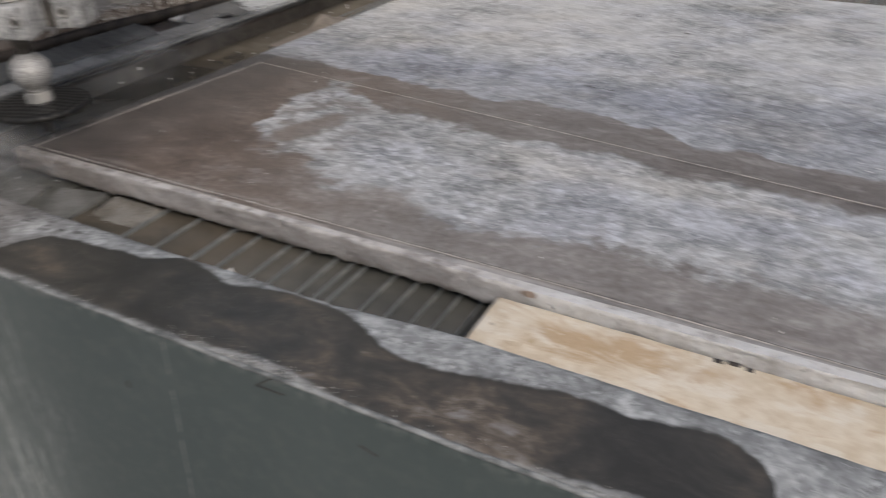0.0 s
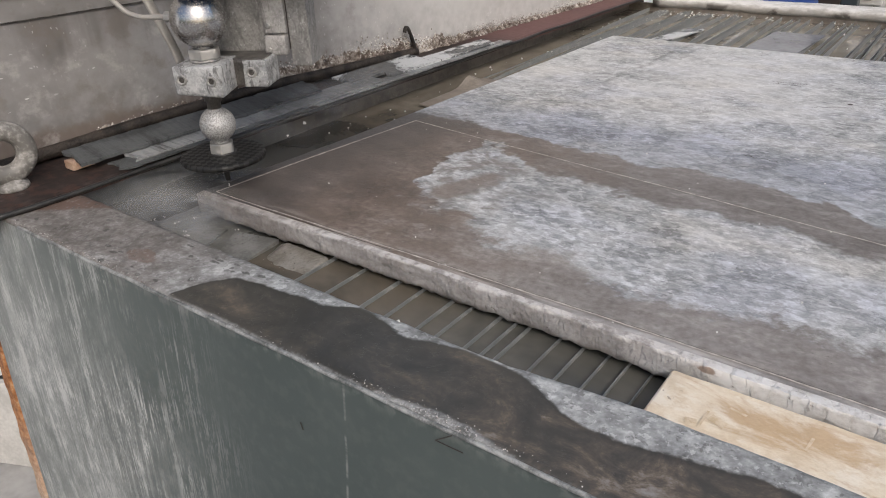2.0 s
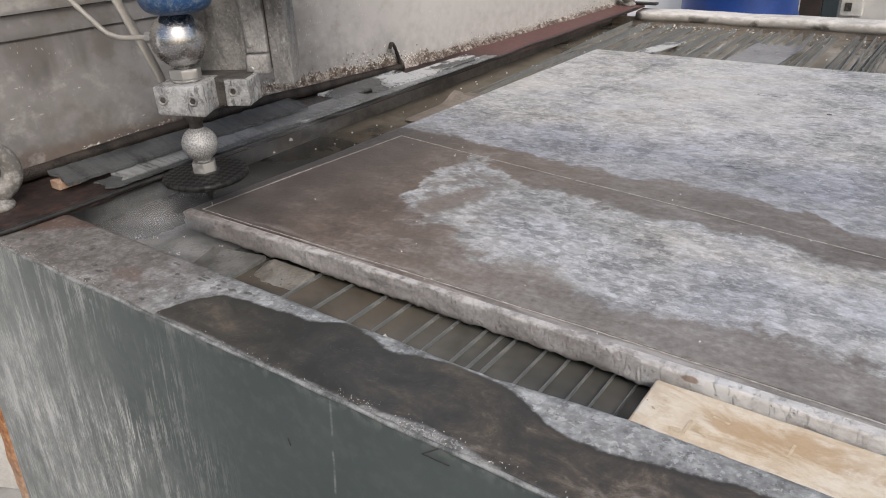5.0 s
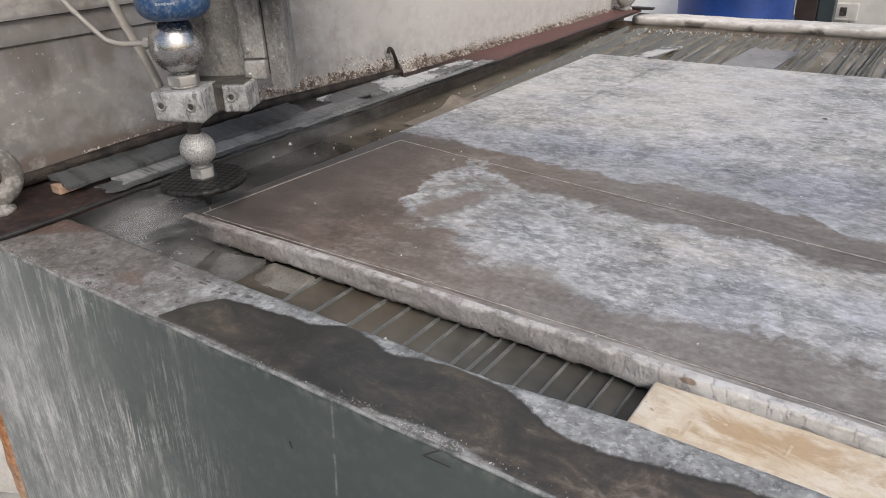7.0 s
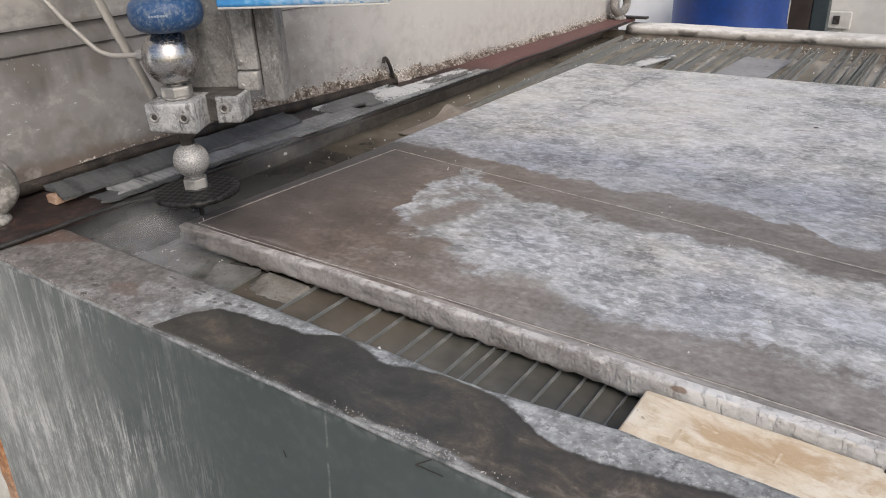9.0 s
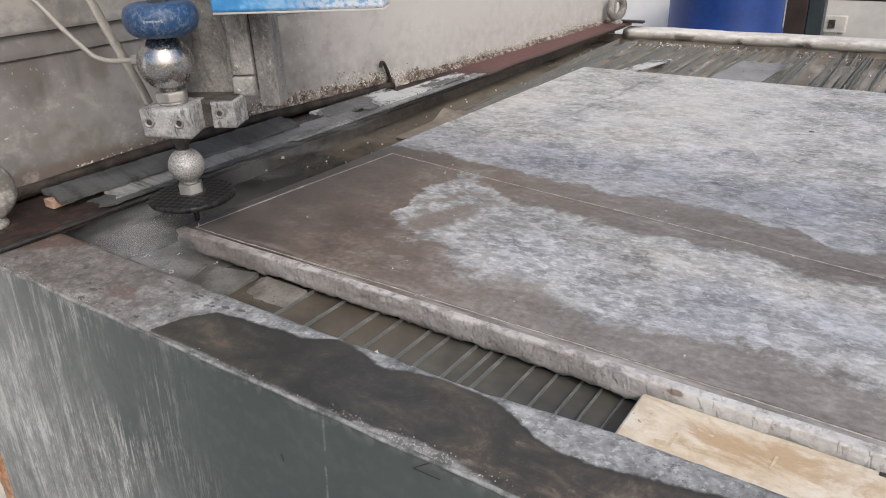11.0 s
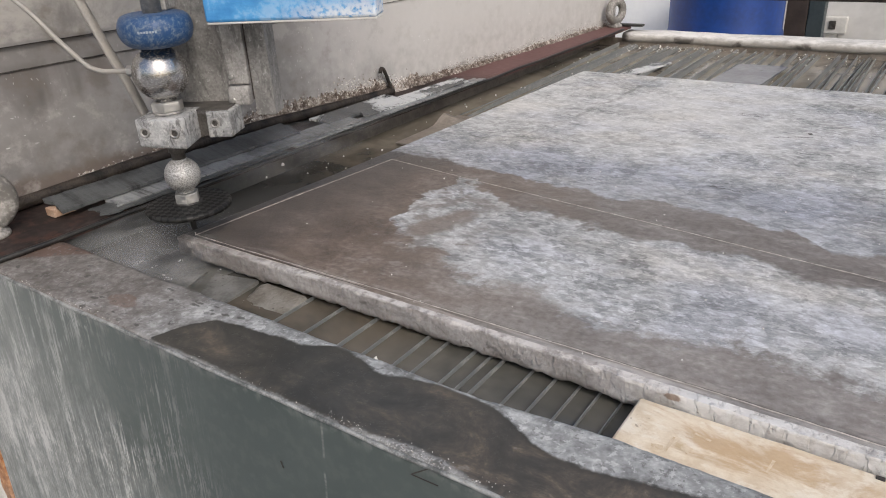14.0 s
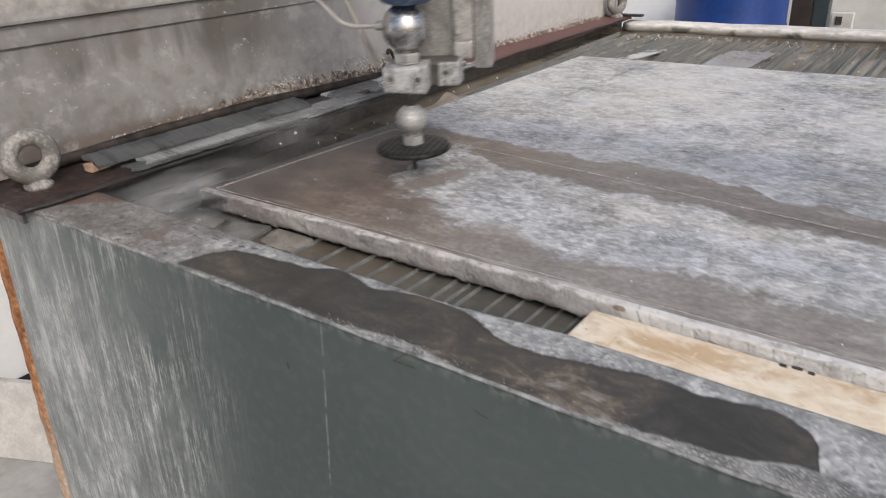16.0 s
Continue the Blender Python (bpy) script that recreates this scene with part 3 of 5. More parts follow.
def drip_material(name, a, b, dark):
    """Dusty metal with dark oily stains and runs, and pale scratches."""
    m = Mat(name, .55, .25)
    n1, n2 = m.noise(30, 7, None, .70, .4), m.noise(260, 4)
    c = m.mix(m.step(m.add(m.mul(n1, .65), m.mul(n2, .35)), .36, .62), a, b)
    runs = m.noise(1, 6, m.vec(70, 70, 20), .68, .7)
    c = m.mix(m.mul(m.step(runs, .53, .60), dark * 1.5), c, (.05, .048, .045))
    stain = m.noise(48, 6, m.vec(1, 1, 1, (7, 3, 1)), .70, .8)
    c = m.mix(m.mul(m.step(stain, .55, .60), dark * .9), c, (.07, .066, .062))
    chips = m.mul(m.step(m.noise(1, 5, m.vec(210, 210, 120, (3, 1, 2)), .7, .6), .59, .64), min(.8, dark * 1.6))
    c = m.mix(chips, c, (.62, .61, .60))
    m.set("Base Color", c)
    m.set("Roughness", m.lerp(n1, .38, .75))
    m.bump(m.add(m.add(n1, m.mul(n2, .5)), chips), .5, .0014)
    return m.m


def rim_material():
    """Limed rim: pale worn top, dirty face, a few dark wet smears."""
    m = Mat("limed_rim", .75)
    x, z = m.axis(0), m.axis(2)
    n1, n2 = m.noise(7, 5, None, .62, .4), m.noise(60, 5, m.vec(.5, 1, 1), .66)
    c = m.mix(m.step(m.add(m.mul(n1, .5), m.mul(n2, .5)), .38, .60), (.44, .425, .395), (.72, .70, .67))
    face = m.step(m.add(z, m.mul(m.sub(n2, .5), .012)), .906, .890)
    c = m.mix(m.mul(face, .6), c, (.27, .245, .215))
    smear = m.math("MAXIMUM", m.mul(m.step(n1, .56, .63), face), m.step(m.add(x, m.mul(m.sub(n2, .5), .04)), -.045, -.075))
    c = m.mix(m.mul(smear, .85), c, (.07, .06, .05))
    m.set("Base Color", c)
    m.bump(m.add(n1, n2), .5, .004)
    return m.m


STONE = slab_material()
CHANNEL = channel_material()
STONE_EDGE = slab_edge_material()
LEDGE = ledge_material()
FRONT = front_material()
CREAM = wall_material()
RUST = rust_material()
BASE = base_material()
WATER = water_material()
OFFCUT = board_material()
KERF = plain("lime_line", (.36, .325, .29), (.68, .64, .59), 120, .8)
GROOVE = plain("dark_groove", (.03, .026, .022), (.06, .05, .045), 60, .5)
SLAT = dusty_metal("slat_steel", (.19, .20, .20), .25, .42, (.36, .36, .345), .55, 60)
SLATE = slate_material("wet_slate", (.026, .028, .029), (.092, .097, .098), .32)
# pale patches put wet sheen, with some dry spots, into the slate's colour
SLATE_PALE = slate_material("slate_painted_sheen", (.085, .088, .089), (.50, .51, .515), .22, .49, .53, .05)
# mid tone lightened to paint in haze and wet sheen
SLATE_MID = slate_material("damp_slate", (.090, .093, .094), (.31, .316, .316), .27)
BLUE_SLATE = plain("smooth_wet_slate", (.15, .155, .175), (.24, .245, .268), 7, .16, 0, .5, .05, .001)
RUBBER = plain("black_rubber", (.012, .012, .012), (.035, .033, .03), 30, .5)
PIPE = plain("tarry_pipe", (.010, .009, .008), (.050, .040, .033), 34, .6, 0, .3, .9, .004)
CRUST = Mat("lime_crust", .9)
CRUST.set("Base Color", CRUST.ramp(CRUST.island(), [(0, (.10, .075, .056)), (.3, (.24, .20, .17)), (.5, (.52, .49, .455)), (1, (.76, .74, .71))]))
CRUST.bump(CRUST.noise(300, 3), .5, .002)
CRUST = CRUST.m
CRUST_BED = Mat("caked_lime", .9)
_a, _b, _c = CRUST_BED.noise(75, 6, None, .7, .5), CRUST_BED.noise(320, 4), CRUST_BED.noise(9, 3)
_t = CRUST_BED.add(CRUST_BED.add(CRUST_BED.mul(_a, .55), CRUST_BED.mul(_b, .25)), CRUST_BED.mul(_c, .20))
CRUST_BED.set("Base Color", CRUST_BED.ramp(_t, [(.38, (.045, .032, .025)), (.47, (.12, .092, .074)), (.54, (.33, .29, .255)), (.62, (.64, .61, .575))]))
CRUST_BED.bump(CRUST_BED.add(_a, CRUST_BED.mul(_b, .6)), .9, .004)
CRUST_BED = CRUST_BED.m
GALV = dusty_metal("galvanised_ring", (.19, .18, .165), .35, .5, (.46, .44, .41), .50, 26)
STEEL = rough_steel_material()
PITTED = knurl_material()
CLAMP = dusty_metal("dusty_aluminium", (.25, .245, .235), .4, .42, (.52, .50, .47), .58, 24)
COLUMN = drip_material("column_paint", (.165, .16, .154), (.31, .30, .288), .24)
RAIL = drip_material("rail_cover", (.235, .228, .218), (.41, .395, .38), .26)
DRIP = drip_material("dripped_aluminium", (.24, .243, .243), (.50, .50, .495), .45)
NUT = dusty_metal("nut_steel", (.42, .41, .39), .85, .32, (.52, .50, .47), .5, 90)
DARKSTEEL = plain("oily_steel", (.06, .055, .05), (.16, .148, .135), 50, .42, .6)
DISC = rubber_disc_material()
BLUE_RING = dusty_metal("blue_enamel", (.012, .060, .165), 0, .36, (.26, .30, .34), .46, 170)
BLUE_BOX = blue_box_material()
TUBE = dusty_metal("dusty_tube", (.34, .325, .30), .4, .5, (.44, .41, .37), .6, 50)
PALE = plain("pale_print", (.20, .25, .31), (.42, .46, .50), 500, .7)
WOOD = plain("raw_wood", (.34, .215, .145), (.50, .36, .27), 60, .75)
SLUDGE = plain("stone_sludge", (.145, .130, .108), (.275, .258, .230), 26, .36, 0, .5, .6, .003)
SILT = plain("settled_silt", (.135, .118, .098), (.235, .21, .18), 16, .5, 0, .4, .4, .002)
PLATE_GREY = plain("awash_stone", (.105, .103, .096), (.215, .212, .20), 24, .32, 0, .5, .4, .002)
PLATE_SCRAP = plain("silted_scrap", (.16, .134, .110), (.30, .262, .220), 14, .4, 0, .5, .4, .002)
GRIT = plain("wet_grit", (.06, .055, .048), (.26, .24, .21), 300, .35)
LIP = plain("worn_lip", (.095, .10, .098), (.36, .365, .355), 60, .6, 0, .5, .4, .001)
SPECK = plain("white_chips", (.58, .57, .54), (.78, .77, .74), 80, .8)
RIMWHITE = rim_material()
BARREL = plain("blue_plastic", (.003, .030, .165), (.006, .052, .26), 5, .45, 0, .5, .1, .002)
CONCRETE = plain("concrete_floor", (.24, .235, .225), (.38, .372, .36), 3, .85, 0, .4, .5, .004)
PLASTER = plain("plaster", (.56, .55, .53), (.67, .66, .64), 2.5, .85, 0, .4, .3, .003)
WHITE = plain("white_plaster", (.80, .81, .815), (.87, .88, .885), 3, .8, 0, .4, .2, .002)
DARKDOOR = plain("dark_cabinet_paint", (.030, .042, .045), (.050, .064, .066), 6, .45)
BROWNDOOR = plain("dark_brown_paint", (.035, .026, .021), (.060, .045, .036), 6, .5)
PLASTIC = plain("socket_plastic", (.52, .51, .48), (.62, .61, .58), 30, .5)
TILE = plain("grey_tile", (.40, .385, .36), (.55, .535, .505), 14, .6)


# ---- mesh helpers ----
def finish(name, bm, mat, smooth=False):
    me = bpy.data.meshes.new(name)
    bmesh.ops.recalc_face_normals(bm, faces=bm.faces)
    bm.to_mesh(me)
    bm.free()
    me.materials.append(mat)
    if smooth:
        for p in me.polygons:
            p.use_smooth = True
    return me


def part(name, bm, mat, parent, label="", smooth=False, kind=""):
    ob = new(name, finish(name, bm, mat, smooth))
    ob.parent = parent
    return tagged(ob, label, kind=kind)


def thing(name, label, category, at=(0, 0, 0), group="", kind=""):
    ob = new(name)
    ob.location = at
    ob.empty_display_size = 0.05
    return tagged(ob, label, category, group, kind)


def solo(name, bm, mat, label, category, at=(0, 0, 0), smooth=False, group="", kind=""):
    ob = new(name, finish(name, bm, mat, smooth))
    ob.location = at
    return tagged(ob, label, category, group, kind)


def box(x0, x1, y0, y1, z0, z1, bevel=0.0, seg=2, bm=None):
    bm2 = bmesh.new()
    bmesh.ops.create_cube(bm2, size=1)
    bmesh.ops.scale(bm2, vec=(x1 - x0, y1 - y0, z1 - z0), verts=bm2.verts)
    bmesh.ops.translate(bm2, vec=((x0 + x1) / 2, (y0 + y1) / 2, (z0 + z1) / 2), verts=bm2.verts)
    if bevel:
        bmesh.ops.bevel(bm2, geom=bm2.edges[:], offset=bevel, segments=seg, affect="EDGES", profile=0.5)
    return join(bm, bm2)


def join(bm, other):
    if bm is None:
        return other
    me = bpy.data.meshes.new("tmp")
    other.to_mesh(me)
    other.free()
    bm.from_mesh(me)
    bpy.data.meshes.remove(me)
    return bm


def lathe(profile, n=48, bm=None, at=(0, 0, 0)):
    """A turned body from (radius, z) pairs."""
    bm2 = bmesh.new()
    rings = []
    for r, z in profile:
        if r < 1e-6:
            rings.append([bm2.verts.new((0, 0, z))])
        else:
            rings.append([bm2.verts.new((r * math.cos(2 * math.pi * i / n), r * math.sin(2 * math.pi * i / n), z)) for i in range(n)])
    for a, b in zip(rings, rings[1:]):
        for i in range(n):
            j = (i + 1) % n
            q = [a[i % len(a)], a[j % len(a)], b[j % len(b)], b[i % len(b)]]
            q = list(dict.fromkeys(q))
            if len(q) > 2:
                bm2.faces.new(q)
    if len(rings[0]) > 1:
        bm2.faces.new(rings[0])
    if len(rings[-1]) > 1:
        bm2.faces.new(rings[-1])
    bmesh.ops.translate(bm2, vec=at, verts=bm2.verts)
    return join(bm, bm2)


def ball(r, z, n=24, cut=0.98):
    k = [math.asin(-cut) + (2 * math.asin(cut)) * i / n for i in range(n + 1)]
    return [(r * math.cos(a), z + r * math.sin(a)) for a in k]


def tube(points, r, n=10, flat=1.0):
    """A bent round bar along the points; flat squeezes it across."""
    bm = bmesh.new()
    pts = [Vector(p) for p in points]
    rings = []
    for i, p in enumerate(pts):
        d = (pts[min(i + 1, len(pts) - 1)] - pts[max(i - 1, 0)]).normalized()
        u = d.cross(Vector((0.31, 0.2, 0.93)) if abs(d.z) < 0.9 else Vector((1, 0, 0))).normalized()
        v = d.cross(u)
        rings.append([bm.verts.new(p + r * (math.cos(2 * math.pi * k / n) * u + flat * math.sin(2 * math.pi * k / n) * v)) for k in range(n)])
    for a, b in zip(rings, rings[1:]):
        for k in range(n):
            bm.faces.new([a[k], a[(k + 1) % n], b[(k + 1) % n], b[k]])
    bm.faces.new(rings[0]), bm.faces.new(rings[-1])
    return bm


def smooth_path(points, n=6):
    pts = [Vector(p) for p in points]
    out = []
    for i in range(len(pts) - 1):
        p0, p1, p2, p3 = pts[max(i - 1, 0)], pts[i], pts[i + 1], pts[min(i + 2, len(pts) - 1)]
        for k in range(n):
            t = k / n
            out.append(0.5 * (2 * p1 + (p2 - p0) * t + (2 * p0 - 5 * p1 + 4 * p2 - p3) * t * t + (3 * p1 - p0 - 3 * p2 + p3) * t ** 3))
    return out + [pts[-1]]


def hexnut(r, z0, z1, at=(0, 0, 0), bevel=0.0012, turn=0.0):
    bm = bmesh.new()
    lo = [bm.verts.new((r * math.cos(turn + i * math.pi / 3), r * math.sin(turn + i * math.pi / 3), z0)) for i in range(6)]
    hi = [bm.verts.new((v.co.x, v.co.y, z1)) for v in lo]
    bm.faces.new(lo), bm.faces.new(hi)
    for i in range(6):
        bm.faces.new([lo[i], lo[(i + 1) % 6], hi[(i + 1) % 6], hi[i]])
    bmesh.ops.bevel(bm, geom=bm.edges[:], offset=bevel, segments=2, affect="EDGES", profile=0.5)
    bmesh.ops.translate(bm, vec=at, verts=bm.verts)
    return bm


def sheet(nx, ny, place, thick=None):
    """A grid of nx by ny cells; place(u, v) gives each corner. With thick it becomes a closed plate that deep."""
    bm = bmesh.new()
    g = [[bm.verts.new(place(i / nx, j / ny)) for j in range(ny + 1)] for i in range(nx + 1)]
    for i in range(nx):
        for j in range(ny):
            bm.faces.new([g[i][j], g[i + 1][j], g[i + 1][j + 1], g[i][j + 1]])
    if thick:
        h = [[bm.verts.new(Vector(place(i / nx, j / ny)) - Vector((0, 0, thick))) for j in range(ny + 1)] for i in range(nx + 1)]
        for i in range(nx):
            for j in range(ny):
                bm.faces.new([h[i][j], h[i][j + 1], h[i + 1][j + 1], h[i + 1][j]])
        for i in range(nx):
            bm.faces.new([g[i][0], h[i][0], h[i + 1][0], g[i + 1][0]])
            bm.faces.new([g[i][ny], g[i + 1][ny], h[i + 1][ny], h[i][ny]])
        for j in range(ny):
            bm.faces.new([g[0][j], g[0][j + 1], h[0][j + 1], h[0][j]])
            bm.faces.new([g[nx][j], h[nx][j], h[nx][j + 1], g[nx][j + 1]])
    return bm


def n3(x, y, z, s):
    return noise.noise(Vector((x * s, y * s, z * s)))


def lumps(items, seed=1):
    """Many small uneven stones: items of (x, y, z, size)."""
    rnd = random.Random(seed)
    verts, faces = [], []
    shape = [(1, 0, 0), (-1, 0, 0), (0, 1, 0), (0, -1, 0), (0, 0, 1), (0, 0, -1)]
    tri = [(0, 2, 4), (2, 1, 4), (1, 3, 4), (3, 0, 4), (2, 0, 5), (1, 2, 5), (3, 1, 5), (0, 3, 5)]
    for x, y, z, s in items:
        k = len(verts)
        m = Euler((rnd.uniform(0, 6), rnd.uniform(0, 6), rnd.uniform(0, 6))).to_matrix()
        for p in shape:
            q = m @ Vector(p) * s * rnd.uniform(.6, 1.25)
            verts.append((x + q.x, y + q.y, z + q.z))
        faces += [tuple(k + i for i in f) for f in tri]
    me = bpy.data.meshes.new("lumps")
    me.from_pydata(verts, [], faces)
    bm = bmesh.new()
    bm.from_mesh(me)
    bpy.data.meshes.remove(me)
    return bm


TOP = 0.90            # top of the stone slab
RIM = 0.912           # top of the tank's ledge
SLAT_Z = 0.867        # top of the slats
WATER_Z = 0.861


def wall_x(y):
    return -0.29 + 0.068 * y


# ---- ground, walls of the yard ----
solo("ground", sheet(24, 24, lambda u, v: (-14 + 28 * u, -12 + 28 * v, 0)), CONCRETE, "grey concrete workshop floor", "floor", kind="structure")
solo("wall_north", box(-3.2, 6.2, 4.6, 4.8, 0, 3.2), PLASTER, "grey plastered back wall of the workshop", "wall", kind="structure")
solo("wall_west", box(-3.4, -3.2, -6, 4.8, 0, 3.2), WHITE, "white plastered side wall", "wall", kind="structure")


# ---- the water tank ----
tank = thing("water_tank", "grey steel cutting tank with limed rim and murky water", "tank")


def front_panel():
    def place(u, v):
        z = RIM - .006 - (RIM - .006) * v
        x = -.297 + 3.0 * u
        return (x, -.2075 + .0105 * x - .055 * (RIM - z) + .0015 * n3(x, 0, z, 3), z)
    return sheet(60, 24, place)


part("front_panel", front_panel(), FRONT, tank, "dark grey-green painted steel with white lime streaks", True)


def ledge_shift(x, y):
    """The ledge runs slightly askew to the slab and widens at its end."""
    if y < -.16:
        return .0105 * x - .001
    return .012 * max(0, min(1, (x - .58) / .16)) if y > -.12 else 0


def front_ledge():
    bm = bmesh.new()
    prof = [(-.2065, -.008), (-.2085, -.0055), (-.2065, -.0015), (-.203, 0), (-.19, -.001), (-.17, -.001), (-.15, -.0005), (-.13, 0), (-.112, 0), (-.106, -.0015), (-.104, -.006), (-.104, -.05)]
    xs = [-.172 + 2.9 * i / 420 for i in range(421)]
    rows = []
    for x in xs:
        rows.append([bm.verts.new((x, y + ledge_shift(x, y) + (.0025 * n3(x, 3, 0, 9) + .0012 * n3(x, 9, 0, 60)) * (1 if y > -.12 else .25), RIM + z + .0010 * n3(x, y, 0, 30))) for y, z in prof])
    for a, b in zip(rows, rows[1:]):
        for k in range(len(prof) - 1):
            bm.faces.new([a[k], a[k + 1], b[k + 1], b[k]])
    bm.faces.new(rows[0])
    return bm


part("ledge", front_ledge(), LEDGE, tank, "flat steel ledge with lime film and a wet patch", True)
part("lip", tube([(-.10 + .02 * i, -.2095 + .0105 * (-.10 + .02 * i) + .0014 * n3(i * .02, 1, 0, 14), RIM - .004 + .001 * n3(i * .02, 5, 0, 20)) for i in range(140)], .0023, 8), LIP, tank, "pale worn lip along the ledge", True)


rnd = random.Random(17)
items = []
for x0, x1, n in ((-.12, .03, 60), (.05, .17, 60), (.17, .50, 40), (.50, .68, 150), (.68, 1.0, 60)):
    for i in range(n):
        x = rnd.uniform(x0, x1)
        items.append((x, -.2045 + .0105 * x + rnd.uniform(-.004, .003) + (abs(rnd.gauss(0, .0028)) if x > .5 else 0), RIM - .0002, rnd.uniform(.0003, .0008)))
solo("lime_flakes", lumps(items, 14), CRUST, "white lime flakes stuck along the ledge's front lip", "flakes", kind="stuff")


def panel_y(z):
    return -.2035 - .055 * (RIM - z)


for a, b in (((.600, .892), (.618, .906)), ((.600, .892), (.628, .893)), ((.700, .872), (.716, .868)), ((.43, .83), (.433, .822))):
    part("scratch", tube([(a[0] + (b[0] - a[0]) * i / 8, panel_y(a[1] + (b[1] - a[1]) * i / 8), a[1] + (b[1] - a[1]) * i / 8) for i in range(9)], .0006, 5), GROOVE, tank, "dark scratch in the paint")
for k, (x, z, r) in enumerate([(.268, .868, .0024), (.10, .72, .0014), (.52, .80, .0012)]):
    part("lime_chip", lumps([(x, panel_y(z) + .010 * x, z, r)], k), SPECK, tank, "white chip stuck to the paint")


def post():
    def place(u, v):
        z = .905 * (1 - v)
        x = -.335 + .036 * u
        return (x + .0006 * n3(x, 1, z, 60), -.211 - .055 * (RIM - z) + .003 * n3(x, 0, z, 26) + (.004 if u < .02 or u > .98 else -.002), z)
    return sheet(8, 110, place)


part("corner_post", post(), RUST, tank, "rust-scaled steel corner post", True)
part("corner_post", box(-.335, -.30, -.205, -.17, 0, .9), RUST, tank, "rust-scaled steel corner post")
part("side_panel", box(-.33, -.322, -.20, 2.0, 0, .9), FRONT, tank)
part("inner_wall", box(-.20, -.172, -.10, 2.0, .3, .905), CHANNEL, tank)
part("inner_wall", box(-.17, 2.7, -.112, -.106, .3, .880), SLATE, tank)


def far_rim():
    bm = bmesh.new()
    prof = [(1.925, -.032), (1.914, -.030), (1.908, -.022), (1.908, -.011), (1.913, -.003), (1.922, 0), (1.945, .001), (1.975, .0015), (1.986, -.001), (1.99, -.008), (1.99, -.3)]
    rows = []
    for i in range(121):
        x = -.082 + 2.75 * i / 120
        rows.append([bm.verts.new((x, y + .004 * n3(x, y, 1, 8), .908 + z + .003 * n3(x, y, 4, 9))) for y, z in prof])
    for a, b in zip(rows, rows[1:]):
        for k in range(len(prof) - 1):
            bm.faces.new([a[k], a[k + 1], b[k + 1], b[k]])
    bm.faces.new(rows[0])
    return bm


part("inner_wall", box(-.17, 2.66, 1.917, 1.923, .3, .888), PLATE_SCRAP, tank, "silted wall under the rim")
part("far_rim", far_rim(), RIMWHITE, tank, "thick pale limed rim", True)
part("side_panel", box(2.66, 2.70, -.2, 1.95, 0, .92), FRONT, tank)
part("back_panel", box(-.33, 2.7, 1.992, 2.0, 0, .86), FRONT, tank)


def water_sheet():
    return sheet(40, 40, lambda u, v: (-.172 + 2.85 * u, -.105 + 2.025 * v, WATER_Z))


solo("water", water_sheet(), WATER, "murky brown grinding water in the tank", "water", smooth=True, kind="structure")


def silt_bank():
    """Silt settled in a low slope against the slab's long side."""
    def place(u, v):
        y = .40 + .93 * v
        x = .006 + .037 * y - (.062 + .018 * n3(y, 4, 0, 6) + .008 * n3(y, 6, 0, 22)) * u * min(1, v * 6)
        return (x, y, .8735 - .0155 * u ** .8 + .0012 * n3(x, y, 0, 30))
    return sheet(10, 160, place)


solo("silt_bank", silt_bank(), SILT, "grey-brown silt settled against the slab's side", "silt", smooth=True, kind="stuff")


def slat_mesh(k, sink=0.0):
    rnd = random.Random(k)
    a, b, p, q = rnd.uniform(.002, .006), rnd.uniform(.003, .010), rnd.uniform(0, 6), rnd.uniform(0, 6)
    bm = bmesh.new()
    rows = []
    for i in range(41):
        y = -.104 + 2.015 * i / 40
        far = max(0, min(1, (y - .3) / .9))
        s = far * (a * math.sin(3.1 * y + p) + b * math.sin(1.7 * y + q))
        dz = -.0012 * abs(math.sin(9 * y + p)) + far * (.004 * math.sin(5 * y + q) + .005) - sink * (1 - far)
        rows.append([bm.verts.new(v) for v in ((s - .0007, y, -.05), (s - .0005, y, dz), (s + .0005, y, dz), (s + .0007, y, -.05))])
    for r0, r1 in zip(rows, rows[1:]):
        for j in range(3):
            bm.faces.new([r0[j], r0[j + 1], r1[j + 1], r1[j]])
    bm.faces.new(rows[0]), bm.faces.new(rows[-1])
    return finish("slat", bm, SLAT)


SLATS = [slat_mesh(k) for k in range(6)]
SUNK = [slat_mesh(k + 20, .014) for k in range(5)]
near_x = [.263, .317, .374, .411, .456, .483, .521, .542, .559, .597, .625, .653, .676, .701]
rnd = random.Random(5)
xs = near_x + [.735 + .030 * i + rnd.uniform(-.009, .009) for i in range(60)]
for i, x in enumerate(xs):
    ob = new("slat", SLATS[i % 6])
    ob.location = (x, 0, SLAT_Z)
    ob.rotation_euler = (0, radians(rnd.uniform(-3, 3)), 0)
    ob.parent = tank
# worn-down slats, below the water at the near end
for i in range(46):
    ob = new("slat", SUNK[i % 5])
    ob.location = (-.09 + .0285 * i + rnd.uniform(-.011, .011), 0, SLAT_Z)
    ob.rotation_euler = (0, radians(rnd.uniform(-4, 4)), 0)
    ob.parent = tank


